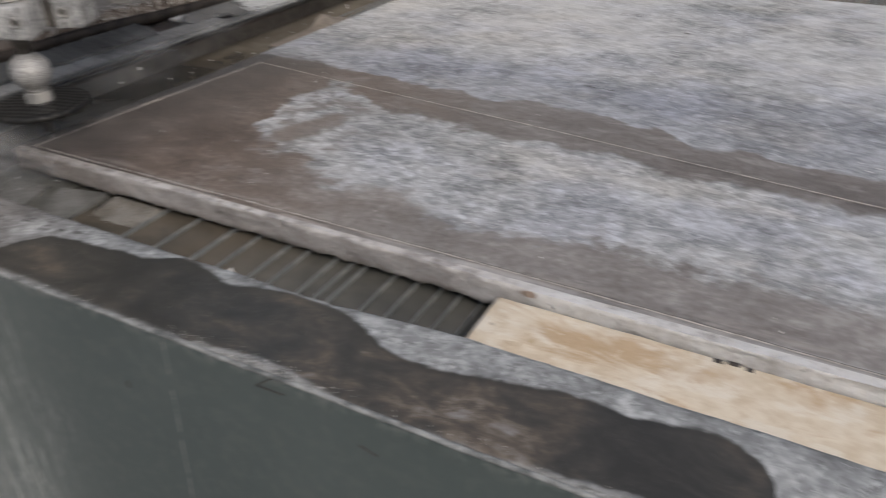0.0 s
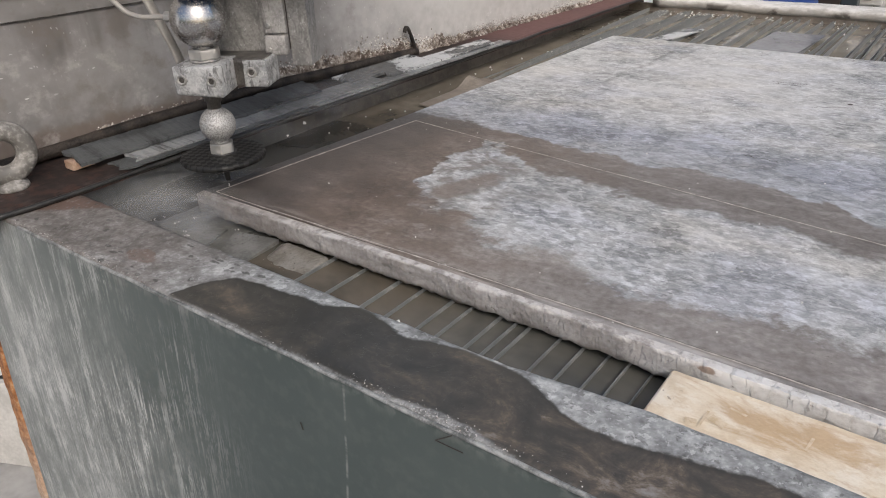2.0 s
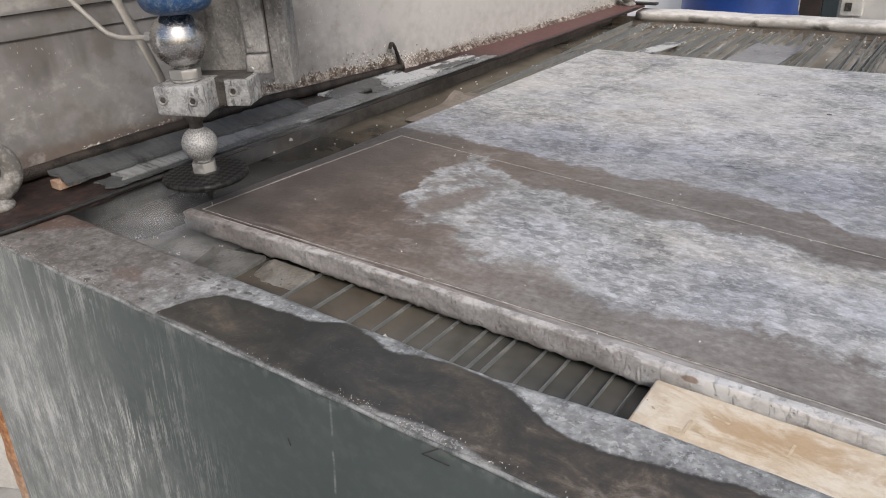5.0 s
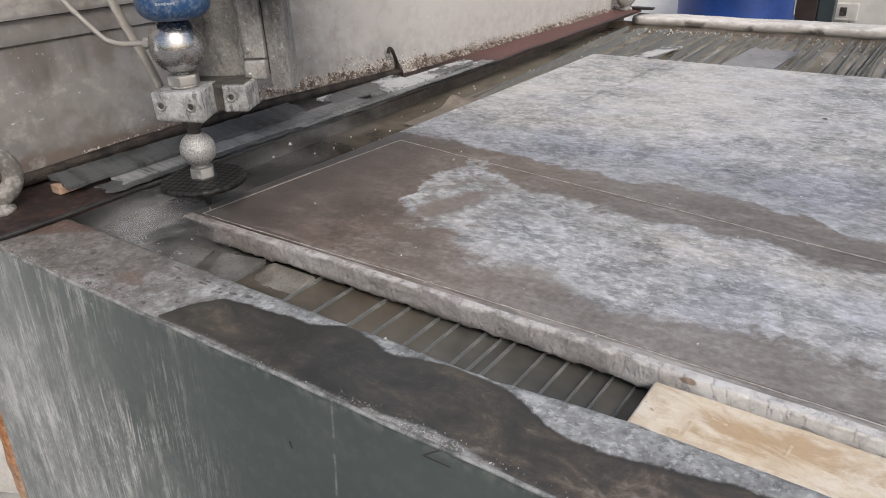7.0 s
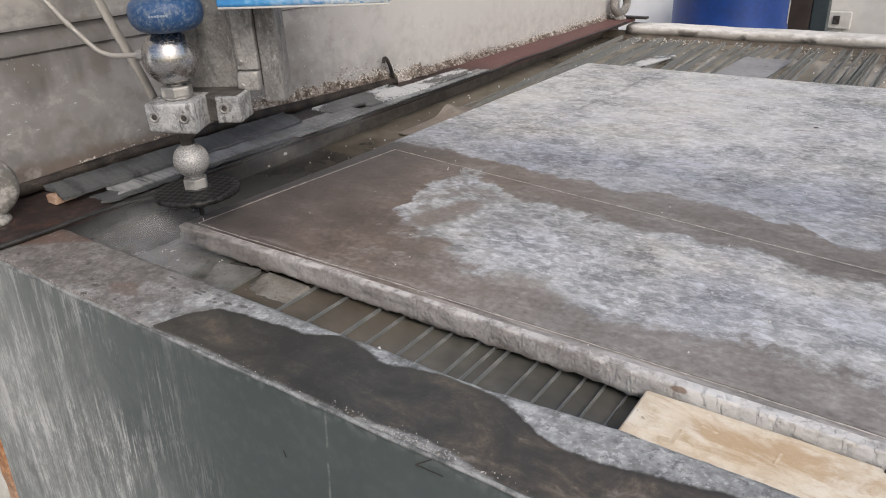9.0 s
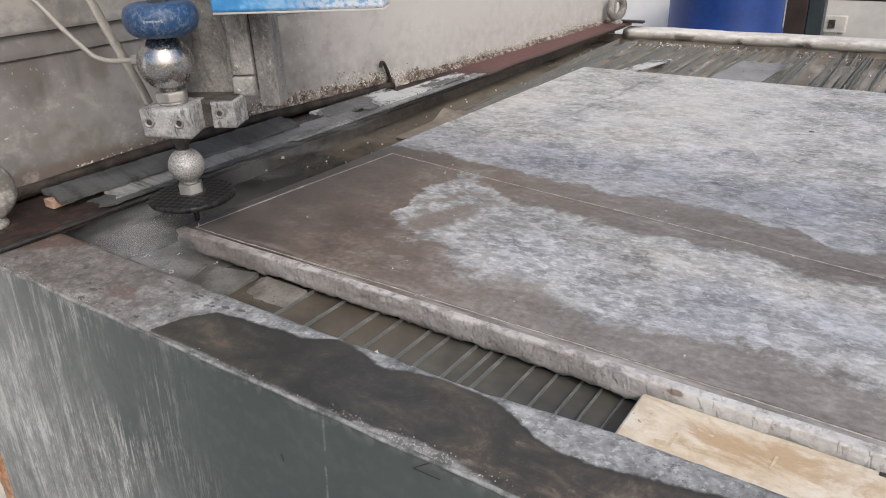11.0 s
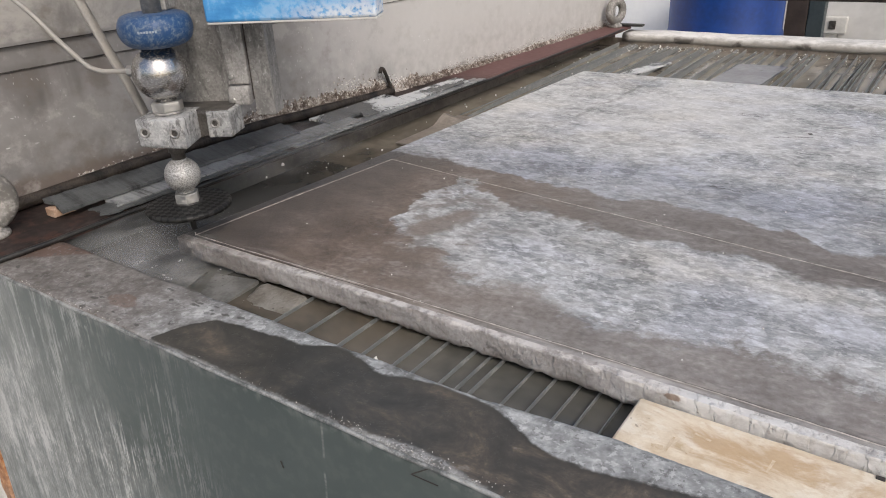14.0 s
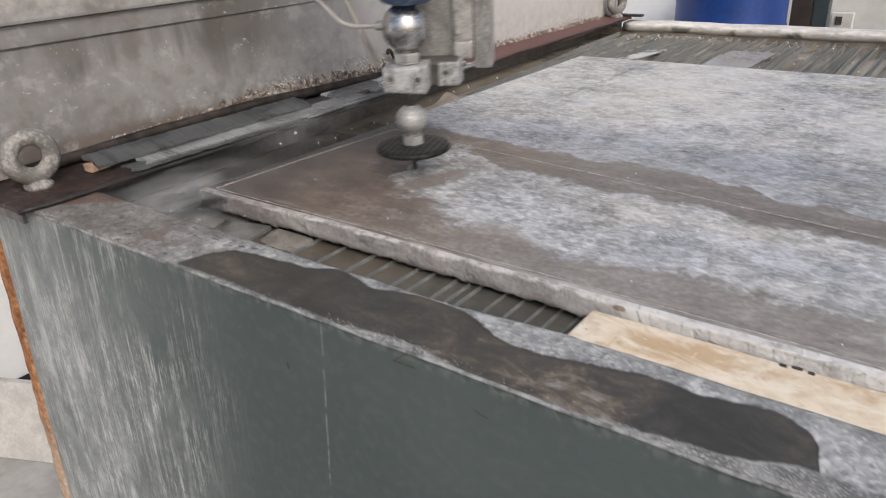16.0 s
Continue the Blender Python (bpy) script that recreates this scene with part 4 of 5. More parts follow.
# ---- base plate beside the tank, its wall and what lies on it ----
def base_plate():
    def edge(y):
        return -.126 + .024 * max(0, y) + (.006 * n3(y, 2, 0, 5) if y < .4 else 0) - .11 * max(0, -.125 - y)

    def place(u, v):
        y = -.232 + 2.21 * v
        x0 = wall_x(y) - .02
        x = x0 + (edge(y) - x0) * u
        return (x, y, .922 + .0015 * n3(x, y, 0, 8) - (.003 if u > .97 else 0))
    return sheet(16, 120, place, .008)


tagged(part("base_plate", base_plate(), BASE, tank, "rust-brown stained steel base plate"), kind="")
part("edge_strip", tube([(-.126 + .024 * max(0, y) - .11 * max(0, -.125 - y) + .004 * n3(y, 7, 0, 9), y, .917 + .002 * n3(y, 1, 0, 7)) for y in [-.23 + .02 * i for i in range(108)]], .0040, 8), RUBBER, tank, "dark sealing strip", True)
part("end_plate", box(-.30, -.14, -.228, -.222, .895, .918), DARKSTEEL, tank)


def panel(z0, z1, off, y0=-.34, y1=2.0):
    def place(u, v):
        y, z = y0 + (y1 - y0) * u, z0 + (z1 - z0) * v
        return (wall_x(y) + off + .002 * n3(y, z, 0, 2.2), y, z)
    bm = sheet(70, 20, place)
    bm2 = sheet(2, 2, lambda u, v: (wall_x(y0 + (y1 - y0) * u) - .03, y0 + (y1 - y0) * u, z0 + (z1 - z0) * v))
    return join(bm, bm2)


guard = thing("splash_guard", "cream enamelled steel splash wall, dirty along its foot", "wall", kind="structure")
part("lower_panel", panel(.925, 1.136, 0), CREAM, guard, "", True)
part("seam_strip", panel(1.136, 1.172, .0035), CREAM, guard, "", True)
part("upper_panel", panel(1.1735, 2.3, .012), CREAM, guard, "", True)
part("seam", tube([(wall_x(-.34 + .04 * i) + .006, -.34 + .04 * i, 1.1735 + .001 * n3(i, 0, 0, .7)) for i in range(59)], .0022, 6), DARKSTEEL, guard)
part("seam", tube([(wall_x(-.34 + .04 * i) + .003, -.34 + .04 * i, 1.136) for i in range(59)], .0012, 6), DARKSTEEL, guard)
part("end_edge", box(wall_x(1.99) - .028, wall_x(1.99) + .006, 1.995, 2.005, .925, 2.3), CREAM, guard)

pipe = thing("drain_pipe", "tar-black crusted pipe lying along the wall's foot", "pipe", (0, 0, .94))
part("pipe_body", tube([(wall_x(y) + .013 + .003 * n3(y, 0, 0, 5), y, -.005 + .010 * min(1, (y + .1) / .35) - .030 * max(0, y - .3) + .003 * n3(y, 3, 0, 6)) for y in [-.16 + .02 * i for i in range(49)]], .0105, 12), PIPE, pipe, "", True)
hook = thing("wire_hook", "bent dark steel wire hook at the wall", "hook", (wall_x(.775) + .016, .775, .918))
part("wire", tube(smooth_path([(.006, -.06, -.006), (.004, .0, -.002), (.002, .018, .008), (0, .017, .028), (0, .001, .066), (0, -.010, .074), (0, -.015, .064)], 5), .0045, 8), PIPE, hook, "", True)

rnd = random.Random(11)
items = []
for i in range(15000):
    y = rnd.uniform(.0, 1.95)
    dens = max(.05, min(1, n3(y, 0, 0, 5) * .9 + (.75 if .28 < y < .95 else .34)))
    if rnd.random() > dens:
        continue
    h = (.008 + abs(rnd.gauss(0, .013)) * (.35 + dens * .95)) * (.55 if y < .30 else 1)
    zb = .930 + .016 * min(1, max(0, (y - .15) / .25)) - .020 * max(0, y - .25) if y < .8 else .924
    items.append((wall_x(y) + rnd.uniform(-.001, .004), y, zb + h, rnd.uniform(.0006, .0023) * (.8 if y < .28 else 1.1 if y < .9 else .75)))
items = items[::2]


def crust_bed():
    def place(u, v):
        y = .02 + 1.93 * u
        H = (.025 + .022 * max(0, min(1, (y - .22) / .14)) * max(.5, min(1, (.75 - y) / .2)) - .022 * max(0, min(1, (y - .85) / .25))) * (.75 + .5 * n3(y, 3, 0, 14) + .4 * n3(y, 8, 0, 60) + .25 * n3(y, 1, 0, 170))
        zb = .930 + .010 * min(1, max(0, (y - .15) / .25)) - .020 * max(0, y - .25) if y < .8 else .922
        z = zb + max(.003, H) * v
        out = (.0055 * (1 - v) + .0025) * (1 + .8 * n3(y, z, 0, 60) + .8 * n3(y, z, 5, 150) + .5 * n3(y, z, 9, 320)) - (.004 if v > .98 else 0)
        return (wall_x(y) + out, y, z)
    return sheet(900, 11, place)


solo("crust_bed", crust_bed(), CRUST_BED, "rough brown and white lime deposit on the wall's foot", "crust", smooth=True, kind="stuff")
solo("lime_crust", lumps(items, 3), CRUST, "flaky white lime crust on the wall's foot", "crust", kind="stuff")


def strip(name, x0, x1, y0, y1, z, mat, label, tilt=0.0, seed=0, thick=.005, slope=.045):
    def place(u, v):
        y = y0 + (y1 - y0) * v
        jag = (.006 if seed in (1, 3) else .0015) * n3(y, seed, 0, 50) if 0 < v < 1 and u in (0, 1) else 0
        end = .012 * n3(u * 3, seed, 9, 1.3) if v in (0, 1) else 0
        x = x0 + (x1 - x0) * u + jag + slope * (y - y0)
        return (x, y + end, z + tilt * (u - .5) + .0012 * n3(x, y, seed, 14))
    return solo(name, sheet(8, 60, place, thick), mat, label, "strip", group="strips on the base plate")


strip("slate_strip", -.226, -.176, -.068, .42, .944, SLATE, "dark wet slate strip propped on a wooden chip", -.012, 1)
strip("slate_strip", -.190, -.140, .0, .56, .931, SLATE_MID, "dark slate strip lying along the tank's edge", -.004, 2)
strip("slate_strip", -.176, -.128, -.03, .34, .9265, SLATE, "thin greyish slate strip under darker ones", 0, 3, .003)
strip("slate_strip", -.205, -.155, .50, .74, .936, SLATE_PALE, "grey slate strip with wet sheen painted as pale patches", -.006, 4)
strip("slate_strip", -.170, -.125, .60, .98, .932, SLATE_PALE, "wet grey slate strip, its shine painted as pale patches", -.004, 5)
strip("slate_strip", -.145, -.112, .36, 1.02, .9265, SLATE_MID, "narrow dark strip at the tank's edge", 0, 6, .003, .03)
wedge = solo("wooden_wedge", box(-.014, .010, -.006, .03, 0, .0135, .0012), WOOD, "small raw wooden wedge under a slate strip", "wedge", (-.206, -.070, .9235))


def lifting_ring(at, label, turn=90.0):
    ring = thing("lifting_ring", label, "lifting ring", at, group="lifting rings")
    bm = bmesh.new()
    n, k = 48, 14
    g = [[bm.verts.new(((.0325 + .0145 * math.cos(2 * math.pi * j / k)) * math.cos(2 * math.pi * i / n), .0125 * math.sin(2 * math.pi * j / k),
                        .051 + (.0325 + .0145 * math.cos(2 * math.pi * j / k)) * math.sin(2 * math.pi * i / n))) for j in range(k)] for i in range(n)]
    for i in range(n):
        for j in range(k):
            bm.faces.new([g[i][j], g[(i + 1) % n][j], g[(i + 1) % n][(j + 1) % k], g[i][(j + 1) % k]])
    part("eye", bm, GALV, ring, "", True)
    part("collar", lathe([(.022, -.003), (.0235, 0), (.0225, .005), (.014, .010), (.010, .014)], 28), GALV, ring, "", True)
    ring.rotation_euler = (0, 0, radians(turn))
    return ring


lifting_ring((-.213, -.160, .9245), "heavy galvanised lifting eye bolt, crusted white", 82)
lifting_ring((-.118, 1.93, .9245), "galvanised lifting eye bolt at the wall's far end", 70)


scrap = solo("rubber_scrap", box(-.05, .05, -.012, .012, 0, .008, .002), RUBBER, "black rubber scrap lying on the base plate's end", "scrap", (-.075, 1.955, .923))


# ---- the stone slab ----
def slab_left(y):
    return .002 + .037 * y - .009 * max(0, 1 - y / .3) + .0008 * n3(y, 2, 0, 20)


slab = thing("stone_slab", "large grey stone slab, partly wet with brown silt", "slab", (0, 0, TOP))
SLAB_R, SLAB_Y = 1.95, 1.312


def slab_top():
    def place(u, v):
        y = .018 + (SLAB_Y - .018) * v
        l = slab_left(y)
        x = l + (SLAB_R - l) * u
        j = .0015 * n3(x, 5, 0, 25) if v == 1 else 0
        return (x, y + j, .0006 * n3(x, y, 0, 6))
    return sheet(60, 44, place)


def front_y(x, z):
    gouge = max(0, n3(x, z * 6, 2, 13) - .3) * .006 + max(0, n3(x, z * 4, 7, 34) - .25) * .005
    return .0045 + .0025 * min(1, max(0, x / .1)) + .003 * min(1, max(0, (x - .05) / .3)) * min(1, max(0, (.72 - x) / .1)) + .0010 * n3(x, z * 3, 0, 12) + .0007 * n3(x, z * 2, 4, 45) + .0007 * n3(x, z * 2, 6, 120) + gouge


def slab_front():
    """A thin strip of the top and the sawn face below it, meeting in a crisp chipped edge."""
    bm = bmesh.new()
    strips, rows = [], []
    zs = [-.0002, -.0022, -.005, -.009, -.014, -.019, -.024, -.028, -.031]
    for i in range(1101):
        x = -.007 + (SLAB_R + .007) * i / 1100
        low = .003 * n3(x, 7, 0, 16) + .0022 * n3(x, 8, 0, 55) + .0015 * n3(x, 3, 0, 130)
        r = []
        for k, z in enumerate(zs):
            dz = (low * 1.3 if k == len(zs) - 1 else low * k / 9)
            chip = .0016 * max(0, n3(x, 2, 0, 70)) if k < 2 else 0
            dy = (.0008 + chip if k == 0 else 0) + (.0025 if k == len(zs) - 1 else 0)
            r.append(bm.verts.new((x, front_y(x, z) + dy, z - chip * .5 + dz)))
        r.append(bm.verts.new((x, .035, -.026)))
        rows.append(r)
        strips.append([bm.verts.new((x, .0185, .0004)), bm.verts.new(r[0].co)])
    for g in (rows, strips):
        for a, b in zip(g, g[1:]):
            for k in range(len(a) - 1):
                bm.faces.new([a[k], a[k + 1], b[k + 1], b[k]])
    return bm


def slab_side():
    def place(u, v):
        y = .006 + (SLAB_Y - .006) * u
        return (slab_left(y) - .0005 * abs(n3(y, v, 0, 30)) + (.002 if v == 1 else 0), y, -.030 * v)
    return sheet(120, 6, place)


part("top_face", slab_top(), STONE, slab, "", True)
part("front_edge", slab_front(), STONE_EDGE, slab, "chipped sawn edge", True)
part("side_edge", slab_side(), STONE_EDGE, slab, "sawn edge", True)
part("underside", sheet(2, 2, lambda u, v: (.003 + (.047 if v else 0) + (SLAB_R - .05) * u, .030 + (SLAB_Y - .034) * v, -.0302)), STONE_EDGE, slab)
part("far_edge", sheet(60, 3, lambda u, v: (.0495 + (SLAB_R - .05) * u, SLAB_Y + .0015 * n3(.05 + 1.9 * u, 5, 0, 25), -.03 * v)), STONE_EDGE, slab)


def line(points, w, z, mat, name, label):
    bm = bmesh.new()
    pts = [Vector(p) for p in points]
    rows = []
    for i, p in enumerate(pts):
        d = (pts[min(i + 1, len(pts) - 1)] - pts[max(i - 1, 0)]).normalized()
        s = Vector((-d.y, d.x)) * w * (.5 + .25 * n3(p.x, p.y, 3, 60))
        rows.append([bm.verts.new((p.x - s.x, p.y - s.y, z)), bm.verts.new((p.x, p.y, z + .0002)), bm.verts.new((p.x + s.x, p.y + s.y, z))])
    for a, b in zip(rows, rows[1:]):
        for k in range(2):
            bm.faces.new([a[k], a[k + 1], b[k + 1], b[k]])
    return part(name, bm, mat, slab, label)


def run(a, b, n=90):
    return [(a[0] + (b[0] - a[0]) * i / n + .0006 * n3(i, a[0], 0, .21), a[1] + (b[1] - a[1]) * i / n + .0006 * n3(i, a[1], 2, .21)) for i in range(n + 1)]


def bent(pts, n=60):
    """A long cut through a few points."""
    out = []
    for p, q in zip(pts, pts[1:]):
        out += run(p, q, n)[:-1]
    return out + [pts[-1]]


FRONT_CUT = [(.0155, .024), (.10, .0235), (.40, .0275), (.65, .0285), (.80, .027), (1.15, .020)]
LEFT_CUT = [(.0155, .024), (.032, .21), (.058, .446)]
BACK_CUT = [(.058, .446), (.287, .4165), (.596, .381), (.887, .344), (1.25, .300)]
for path, w, d in ((FRONT_CUT, .0018, .0016), (LEFT_CUT, .0032, .0026), (BACK_CUT, .0021, .0016)):
    line(bent(path), w, .0012, KERF, "cut_line", "pale lime-edged cut")
    line(bent([(x - (d if path is LEFT_CUT else 0), y + (0 if path is LEFT_CUT else d)) for x, y in path]), .0007, .0010, GROOVE, "cut_line", "dark narrow cut")

line(run((.05, .0185), (.36, .0230)), .0008, .0010, GROOVE, "scratch", "dark trial cut beside the edge")
line(run((.07, .0160), (.30, .0195)), .0012, .0010, KERF, "scratch", "chalky trial cut beside the edge")
part("drill_hole", lathe([(0, .0012), (.0042, .0012), (.0046, .0008)], 16, None, (.701, .931, 0)), GROOVE, slab, "small dark drilled hole")
for k, (x, y, l, a) in enumerate([(.538, 1.029, .065, 4), (.545, 1.018, .05, -3), (.647, .882, .068, 24), (.62, .57, .05, -8)]):
    d = Vector((math.cos(radians(a)), math.sin(radians(a)))) * l
    line([(x + d.x * i / 24 + .004 * n3(i, k, 0, .3), y + d.y * i / 24 + .004 * n3(i, k, 5, .3)) for i in range(25)], .0016, .0009, GROOVE, "crack", "fine dark surface crack")
rnd = random.Random(21)
items = [(rnd.uniform(.1, 1.5), rnd.uniform(.02, 1.28), TOP + .0012, rnd.uniform(.0006, .0016)) for i in range(160)]
solo("stone_chips", lumps(items, 8), SPECK, "tiny white stone chips on the slab", "chips", kind="stuff")
items = []
for i in range(300):
    x = -.06 + abs(rnd.gauss(0, .28)) if i < 170 else rnd.uniform(-.06, 1.2)
    items.append((x, 1.908 - abs(rnd.gauss(0, .05)) if i < 210 else rnd.uniform(1.33, 1.86), SLAT_Z + .003, rnd.uniform(.0008, .0028)))
items += [(-.115 + rnd.uniform(-.02, .1), rnd.uniform(.3, 1.8), WATER_Z + .002, rnd.uniform(.001, .003)) for i in range(60)]
items += [(-.112, .325, TOP + .003, .0042), (-.10, .27, TOP - .004, .0028), (.47, -.062, SLAT_Z + .001, .003), (.435, -.058, SLAT_Z + .001, .0034)]
solo("floating_chips", lumps(items, 9), SPECK, "white stone chips floating on the water", "chips", kind="stuff")


def silt_z(x, y):
    """Silt ramp from the slab's foot down to the water."""
    side = min(1, max(0, (x - .150) / .03))
    up = min(1, max(0, (y + .066 - .3 * max(0, .20 - x)) / .065)) ** .8
    return WATER_Z - .007 + .0125 * up * side + .0012 * n3(x, y, 0, 30) + .0006 * n3(x, y, 5, 90) - .012 * max(0, (x - .256) / .007)


def skew(p00, p10, p01, p11, z, tilt=0.0, seed=0):
    def place(u, v):
        x = (1 - v) * ((1 - u) * p00[0] + u * p10[0]) + v * ((1 - u) * p01[0] + u * p11[0])
        y = (1 - v) * ((1 - u) * p00[1] + u * p10[1]) + v * ((1 - u) * p01[1] + u * p11[1])
        return (x + .001 * n3(y, seed, 0, 60), y + .001 * n3(x, seed, 3, 60), z + tilt * v + .0006 * n3(x, y, seed, 30))
    return place


solo("silt_ramp", sheet(90, 70, lambda u, v: (.150 + .113 * u, -.103 + .113 * v, silt_z(.150 + .113 * u, -.103 + .113 * v))), SLUDGE, "wet pale grey silt ramp against the slab's foot", "silt", smooth=True)
solo("sunken_plate", sheet(12, 12, skew((.128, -.078), (.166, -.052), (.088, -.006), (.162, .010), WATER_Z + .0025, .004, 1), .006), PLATE_GREY, "grey stone plate lying awash beside the slab", "plate", group="sunken plates")
solo("sunken_plate", sheet(12, 12, skew((.048, -.098), (.092, -.082), (.006, -.016), (.066, -.004), WATER_Z + .0012, .002, 2), .006), PLATE_GREY, "grey stone plate lying awash beside the slab", "plate", group="sunken plates")
items = []
for i in range(60):
    x, y = rnd.uniform(.16, .260), rnd.gauss(-.03, .026)
    if -.10 < y < .004:
        items.append((x, y, silt_z(x, y) + .0004, rnd.uniform(.0004, .0013)))
solo("gravel", lumps(items, 12), GRIT, "wet stone grit on the silt ramp", "gravel", kind="stuff")

# a bent dark offcut and flat scraps in the channel beside the slab and behind it
solo("bent_offcut", sheet(16, 4, lambda u, v: (-.075 + .05 * v, .62 + .25 * u, SLAT_Z + .002 + .020 * math.exp(-((u - .75) / .12) ** 2) * (1 - v)), .003), PLATE_SCRAP, "thin bent silted offcut in the channel", "offcut")
solo("pale_offcut", sheet(6, 6, lambda u, v: (.10 + .045 * u + .05 * v, 1.36 + .26 * v, SLAT_Z + .009), .004), SLATE_PALE, "pale stone offcut on the slats", "offcut")
solo("grey_offcut", sheet(6, 6, lambda u, v: (.36 + .13 * u + .02 * v, 1.34 + .33 * v, SLAT_Z + .009), .004), BLUE_SLATE, "flat bluish grey offcut on the slats", "offcut")


# ---- cream offcut beside the slab ----
def offcut():
    bm = box(.7235, 1.75, -.100, .0030, SLAT_Z + .001, .889, .0035, 3)
    bmesh.ops.subdivide_edges(bm, edges=[e for e in bm.edges if abs(e.verts[0].co.x - e.verts[1].co.x) > .5], cuts=60)
    for v in bm.verts:
        v.co.y += .0008 * n3(v.co.x, 0, v.co.z, 22) - .001
        v.co.z += .0006 * n3(v.co.x, v.co.y, 0, 25)
        if v.co.x < .75:
            v.co.x += .0016 * n3(v.co.y, v.co.z, 2, 40)
    return bm


strip_stone = thing("stone_offcut", "cream stone offcut strip with ochre stains", "offcut")
part("stone_body", offcut(), OFFCUT, strip_stone, "", True)
OCHRE = plain("ochre_mark", (.56, .43, .27), (.72, .61, .46), 120, .75)


def mark(points, w, z):
    bm = bmesh.new()
    rows = []
    for i, (x, y) in enumerate(points):
        d = Vector(points[min(i + 1, len(points) - 1)]) - Vector(points[max(i - 1, 0)])
        k = Vector((-d.y, d.x)).normalized() * w * (.5 + .35 * n3(x, y, 1, 70))
        rows.append([bm.verts.new((x + e * k.x, y + e * k.y, z)) for e in (-1, 1)])
    for a, b in zip(rows, rows[1:]):
        bm.faces.new([a[0], a[1], b[1], b[0]])
    return bm


for a, b, w in (((.7705, -.064), (.7715, -.040), .0024), ((.7745, -.047), (.789, -.052), .0085), ((.758, -.062), (.7675, -.059), .0060), ((.850, -.044), (.852, -.026), .0018), ((.785, -.026), (.80, -.029), .0030)):
    part("ochre_mark", mark([(a[0] + (b[0] - a[0]) * i / 10, a[1] + (b[1] - a[1]) * i / 10) for i in range(11)], w, .8899), OCHRE, strip_stone, "ochre scrape mark")
bm = None
for x, y, l in ((.925, -.003, .007), (.936, -.001, .010), (.951, -.003, .006)):
    bm = box(x, x + l, y - .002, y + .002, .8880, .8905, .0006, 1, bm)
solo("dirt_crumbs", bm, GROOVE, "black dirt crumbs along the offcut's edge", "dirt", kind="stuff")


# ---- the cutting head; its origin is the foot of the jet on the slab ----
head = thing("cutting_head", "water-jet cutting head with steel balls, clamp and rubber splash disc", "machine head", (.014, .025, TOP))
part("nozzle", lathe([(.0030, .010), (.0042, .012), (.0046, .03), (.0050, .050)], 20), RUBBER, head, "", True)
part("jet", lathe([(.0010, -.030), (.0008, .005)], 10), SPECK, head, "fine white water jet", True)
disc = part("splash_disc", lathe([(.006, .045), (.048, .0435), (.058, .044), (.0618, .0465), (.0622, .050), (.0605, .0535), (.048, .053), (.030, .0545), (.012, .055), (.006, .055)], 64), DISC, head, "black ribbed rubber splash disc", True)
part("washer", lathe([(.020, .0545), (.0205, .056), (.010, .057)], 32), RUBBER, disc, "", True)
part("lower_nut", hexnut(.0185, .056, .071, turn=.35), NUT, head, "bright hexagonal nut")
part("lower_ball", lathe([(.012, .0715)] + ball(.0255, .0975, 20, .93) + [(.010, .1225)], 40), PITTED, head, "pitted steel ball joint", True)
part("neck", lathe([(.010, .122), (.0095, .130), (.0125, .133), (.0125, .150)], 24), DARKSTEEL, head, "", True)


TURN = radians(29)


def hp(name, bm, mat, parent=head, label="", smooth=False):
    """A part of the head, laid out square and then turned with the carriage."""
    bmesh.ops.rotate(bm, cent=(0, 0, 0), matrix=Matrix.Rotation(TURN, 3, "Z"), verts=bm.verts)
    return part(name, bm, mat, parent, label, smooth)


def worn(bm, amount=.0012, cuts=3):
    bmesh.ops.subdivide_edges(bm, edges=[e for e in bm.edges if e.calc_length() > .012], cuts=cuts, use_grid_fill=True)
    for v in bm.verts:
        v.co += Vector((n3(v.co.x, v.co.y, v.co.z, 60), n3(v.co.y, v.co.z, v.co.x, 60), n3(v.co.z, v.co.x, v.co.y, 60))) * amount
    return bm


def clamp_front():
    bm = box(-.035, .034, -.035, .034, .150, .189, .003, 2)
    for v in bm.verts:
        if v.co.z < .165 and v.co.y < 0:
            v.co.z -= .005 * max(0, (v.co.x + .035) / .07)
    return worn(bm)


clamp = hp("clamp_block", clamp_front(), DRIP, head, "dusty aluminium clamp block", True)
hp("clamp_arm", worn(box(.047, .083, .010, .058, .149, .187, .0025, 2)), DRIP, head, "dusty aluminium clamp block", True)
hp("clamp_bridge", worn(box(.028, .056, .013, .056, .150, .187, .004, 2)), DARKSTEEL, head, "dark recessed bridge")
hp("top_plate", box(-.030, .078, .014, .066, .170, .1885, .001), DARKSTEEL, head, "oily dark plate")


def socket_screw(x, y, z, parent):
    bm = lathe([(.0072, 0), (.0072, .0016), (.0064, .0024), (.0048, .0024), (.0044, .0005), (0, .0003)], 24)
    bmesh.ops.rotate(bm, cent=(0, 0, 0), matrix=Matrix.Rotation(radians(90), 3, "X"), verts=bm.verts)
    bmesh.ops.translate(bm, vec=(x, y, z), verts=bm.verts)
    screw = hp("socket_screw", bm, CLAMP, parent, "", True)
    hole = lathe([(.0042, 0), (.0042, .0010), (0, .0010)], 6)
    bmesh.ops.rotate(hole, cent=(0, 0, 0), matrix=Matrix.Rotation(radians(90), 3, "X"), verts=hole.verts)
    bmesh.ops.translate(hole, vec=(x, y, z), verts=hole.verts)
    hp("hex_recess", hole, DARKSTEEL, screw)


